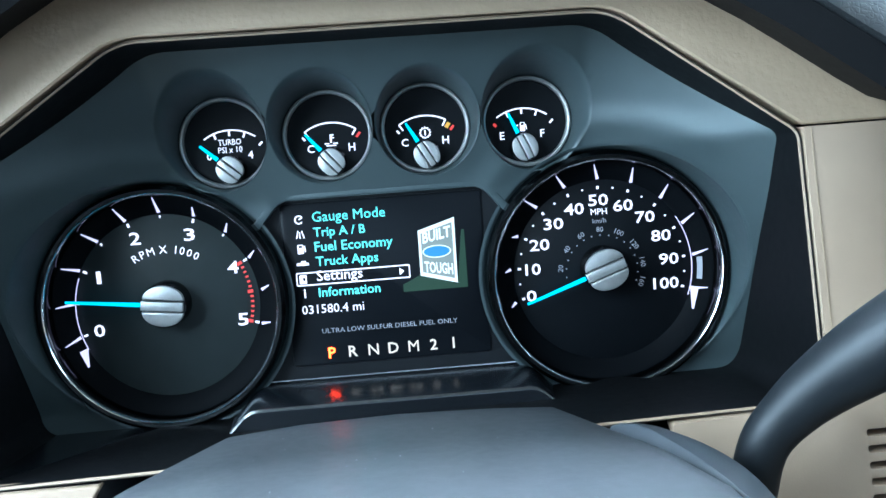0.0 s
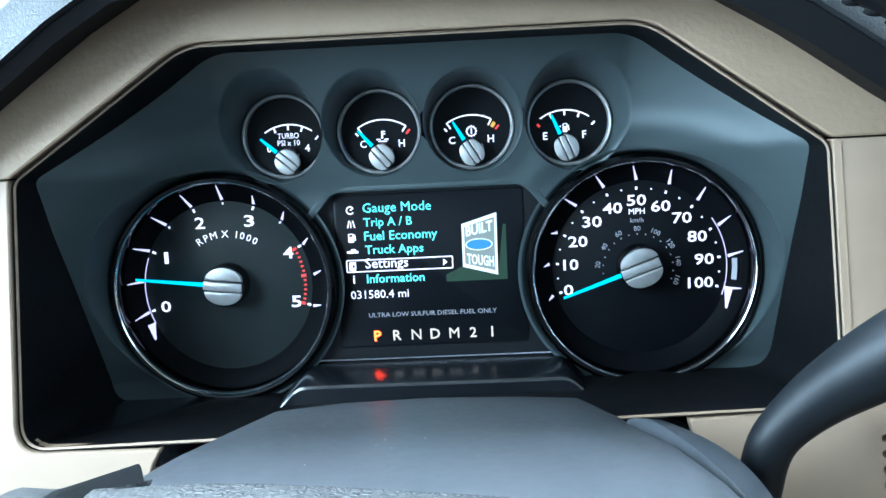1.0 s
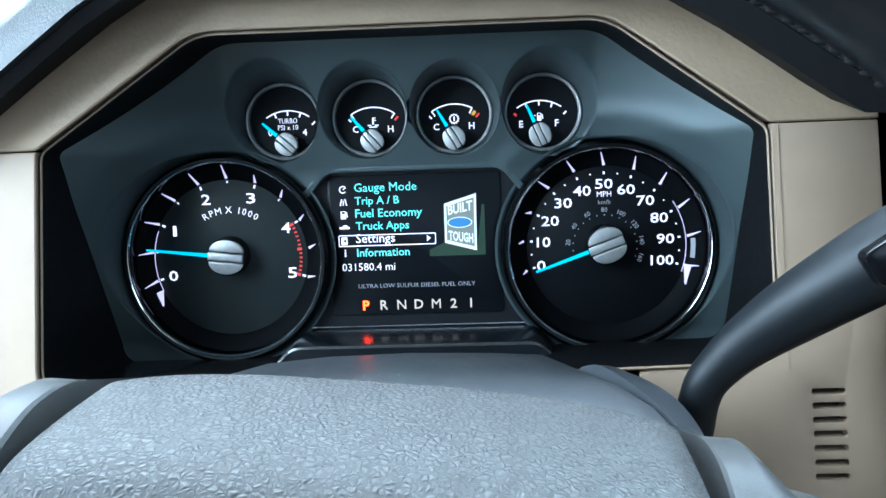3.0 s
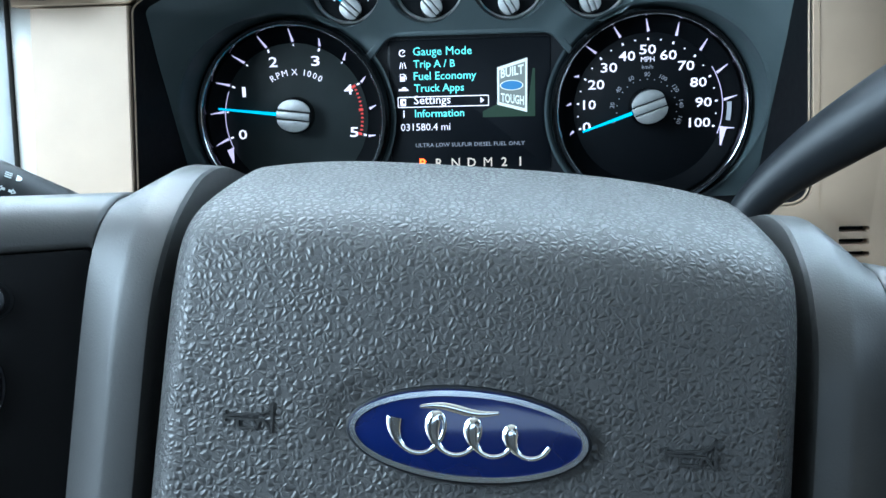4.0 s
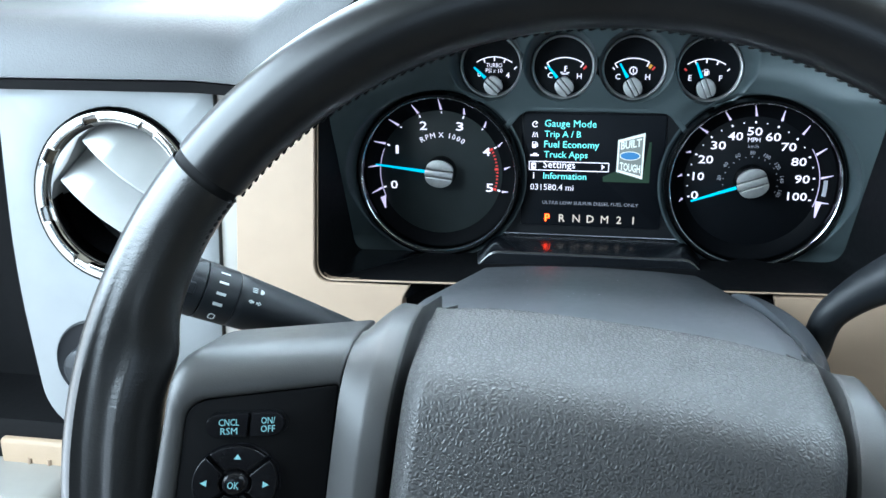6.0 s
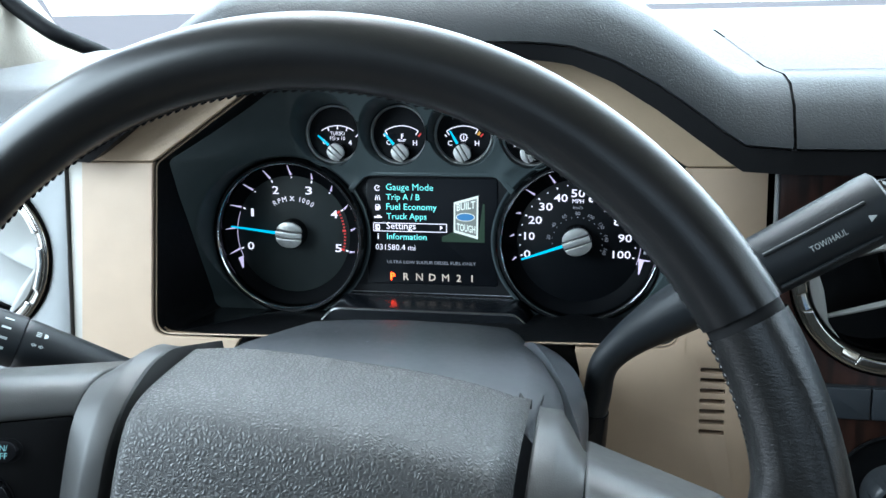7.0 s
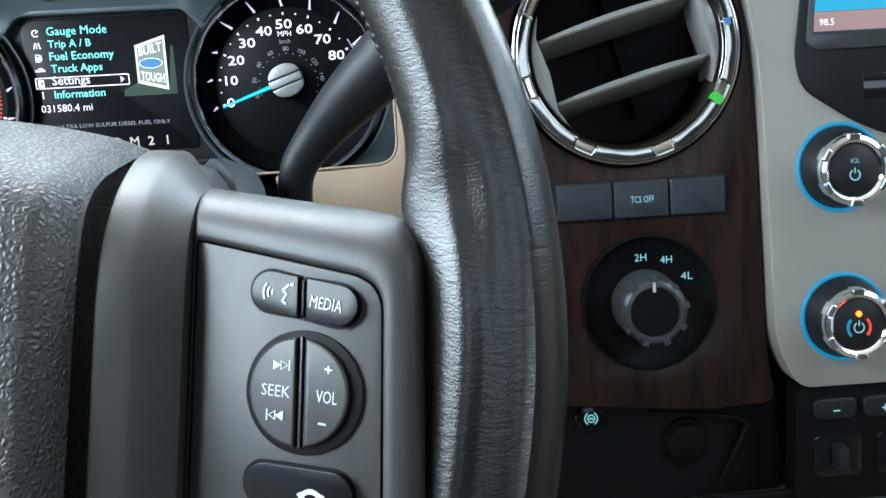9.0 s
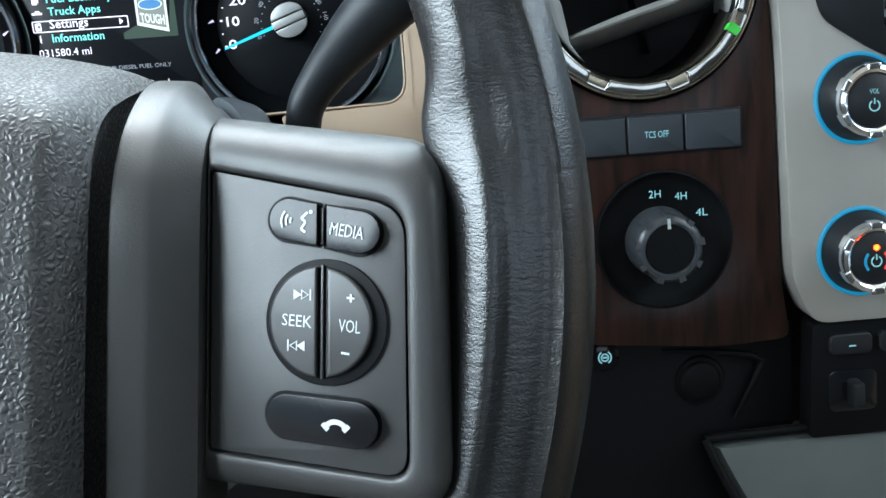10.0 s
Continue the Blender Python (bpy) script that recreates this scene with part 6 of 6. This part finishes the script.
part("door_cap", block(-0.61, -0.455, 0.045, 0.085, 0.02, 0.95, 0.015, 3), PAD, door, "charcoal door top")
arm = part("armrest", block(-0.50, -0.40, -0.30, -0.235, 0.10, 0.60, 0.016, 4), material("grey_armrest", (0.30, 0.31, 0.31), 0.5, fine=(0.001, 0.0001)), door, "grey armrest")
for i in range(2):
    part("window_switch", block(-0.462, -0.430, -0.236, -0.230, 0.155 + 0.045 * i, 0.19 + 0.045 * i, 0.003), GLOSS, arm, "black window switch")
part("mirror_corner", prism([(-0.0, 0.0), (0.0, 0.10), (0.10, 0.0)], -0.01, 0.01, 0.003), PAD_DARK, door, "black corner trim", FACE @ Matrix.Translation((-0.56, 0.085, -0.02)) @ Matrix.Rotation(radians(60), 4, "Y"))

# the door stands open, swung out on its front edge
HINGE = Vector((-0.62, 0.0, 0.0))
door.matrix_world = DASH @ Matrix.Translation(HINGE) @ Matrix.Rotation(radians(-68), 4, "Z") @ Matrix.Translation(ROOTS[door] - HINGE)
cover = thing("lower_dash_cover", (-0.45, -0.05, -0.30), "pale grey rounded cover at the end of the lower dash", "dash trim", kind="structure")
part("cover", block(-0.52, -0.385, -0.30, -0.235, 0.04, 0.125, 0.016, 4), STACKGREY, cover)
part("cover_seam", block(-0.515, -0.3846, -0.2625, -0.2605, 0.05, 0.1254, 0.0004), MATT, cover, "dark seam")

# ================= cab shell =================
pillar = thing("windshield_pillar", (-0.46, 0.2, 0.14), "beige windshield pillar trim with a black seal", "pillar", kind="structure")
part("pillar_trim", sweep(smoothed([(-0.452, 0.20, 0.080), (-0.452, 0.14, 0.125), (-0.458, 0.09, 0.185), (-0.490, 0.06, 0.250), (-0.545, 0.02, 0.340), (-0.62, -0.05, 0.47), (-0.70, -0.13, 0.70)]), smoothed([0.075, 0.070, 0.062, 0.056, 0.052, 0.05, 0.05]), 24), HEADLINER, pillar, "beige pillar trim", m=Matrix())
part("pillar_seal", sweep(smoothed([(-0.325, 0.16, 0.128), (-0.340, 0.125, 0.143), (-0.356, 0.095, 0.156), (-0.378, 0.088, 0.172), (-0.405, 0.080, 0.196), (-0.450, 0.055, 0.245), (-0.51, 0.01, 0.33), (-0.60, -0.07, 0.47), (-0.68, -0.15, 0.70)]), 0.0075, 12), MATT, pillar, "black windshield seal", m=Matrix())
glass = bpy.data.materials.new("windshield_glass")
glass.use_nodes = True
gb = glass.node_tree.nodes["Principled BSDF"]
gb.inputs["Transmission Weight"].default_value, gb.inputs["Roughness"].default_value, gb.inputs["IOR"].default_value = 1.0, 0.0, 1.03
ws = solid("windshield", prism([(-0.62, 0.0), (1.24, 0.0), (1.20, 0.75), (-0.58, 0.75)], 0.0, 0.004), glass, (0.3, 0.38, 0.15), "clear windshield", "windshield",
           Matrix.Translation((0, 0.375, 0.150)) @ Matrix.Rotation(radians(131), 4, "X"), kind="structure")
ws.visible_shadow = False


def shell(name, a0, a1, y0, y1, z0, z1, mat, label):
    return solid(name, block(a0, a1, z0, z1, -y1, -y0, 0.004), mat, ((a0 + a1) / 2, (y0 + y1) / 2, z0), label, name.split("_")[0], kind="structure")


shell("ceiling", -0.68, 1.30, -1.9, -0.13, 0.70, 0.74, HEADLINER, "light beige cab headliner")
# the opening is added to the unseen rear wall for the fill lamp
solid("wall_rear", prism([(-0.68, -0.75), (1.30, -0.75), (1.30, 0.74), (-0.68, 0.74)], 1.90, 1.94, holes=[rrect(0.31, 0.36, 1.35, 0.44, 0.05)]), SEATGREY, (0.31, -1.92, -0.75), "plain unseen cab rear wall with an opening added for the fill lamp", "wall", kind="structure")
shell("floor", -0.68, 1.30, -1.94, 0.62, -0.75, -0.72, CARPET, "tan carpeted cab floor")
shell("wall_left_rear", -0.68, -0.64, -1.9, -0.95, -0.75, 0.74, SEATGREY, "plain cab side behind the driver")
shell("wall_right_rear", 1.26, 1.30, -1.9, -0.95, -0.75, 0.74, SEATGREY, "plain cab side behind the passenger")
shell("wall_left_sill", -0.68, -0.64, -0.95, 0.0, -0.75, -0.56, BEIGE_SMOOTH, "tan sill under the open driver's doorway")
shell("wall_left_front", -0.68, -0.64, 0.0, 0.62, -0.75, 0.06, BEIGE_SMOOTH, "plain cab side ahead of the driver's doorway")
shell("wall_right_low", 1.26, 1.30, -0.95, 0.62, -0.75, 0.06, BEIGE_SMOOTH, "plain cab side below the passenger window")
shell("wall_front", -0.68, 1.30, 0.58, 0.62, -0.75, 0.10, PAD_DARK, "black firewall under the dash")
shell("cowl", -0.68, 1.30, 0.36, 0.62, 0.08, 0.13, PAD_DARK, "black cowl below the windshield")
ground = bpy.data.materials.new("pale_ground")
ground.use_nodes = True
ground.node_tree.nodes["Principled BSDF"].inputs["Base Color"].default_value = (0.84, 0.81, 0.75, 1)
ground.node_tree.nodes["Principled BSDF"].inputs["Roughness"].default_value = 0.9
bm = bmesh.new()
bmesh.ops.create_grid(bm, x_segments=1, y_segments=1, size=400)
me = bpy.data.meshes.new("ground")
bm.to_mesh(me)
bm.free()
me.materials.append(ground)
g = new("ground", me)
g.location = (0, 0, -1.5)
tagged(g, "pale open ground outside the truck", "ground", kind="structure")

haze = emitter("white_overcast_haze", (0.96, 0.98, 1.0), 1.5)
solid("backdrop", prism([(-160, -1.4), (160, -1.4), (160, 45), (-160, 45)], -90.5, -90.0), haze, (0, 90, 0), "bright white overcast haze in the distance", "backdrop", Matrix.Rotation(radians(12), 4, "X") @ FACE, kind="structure")
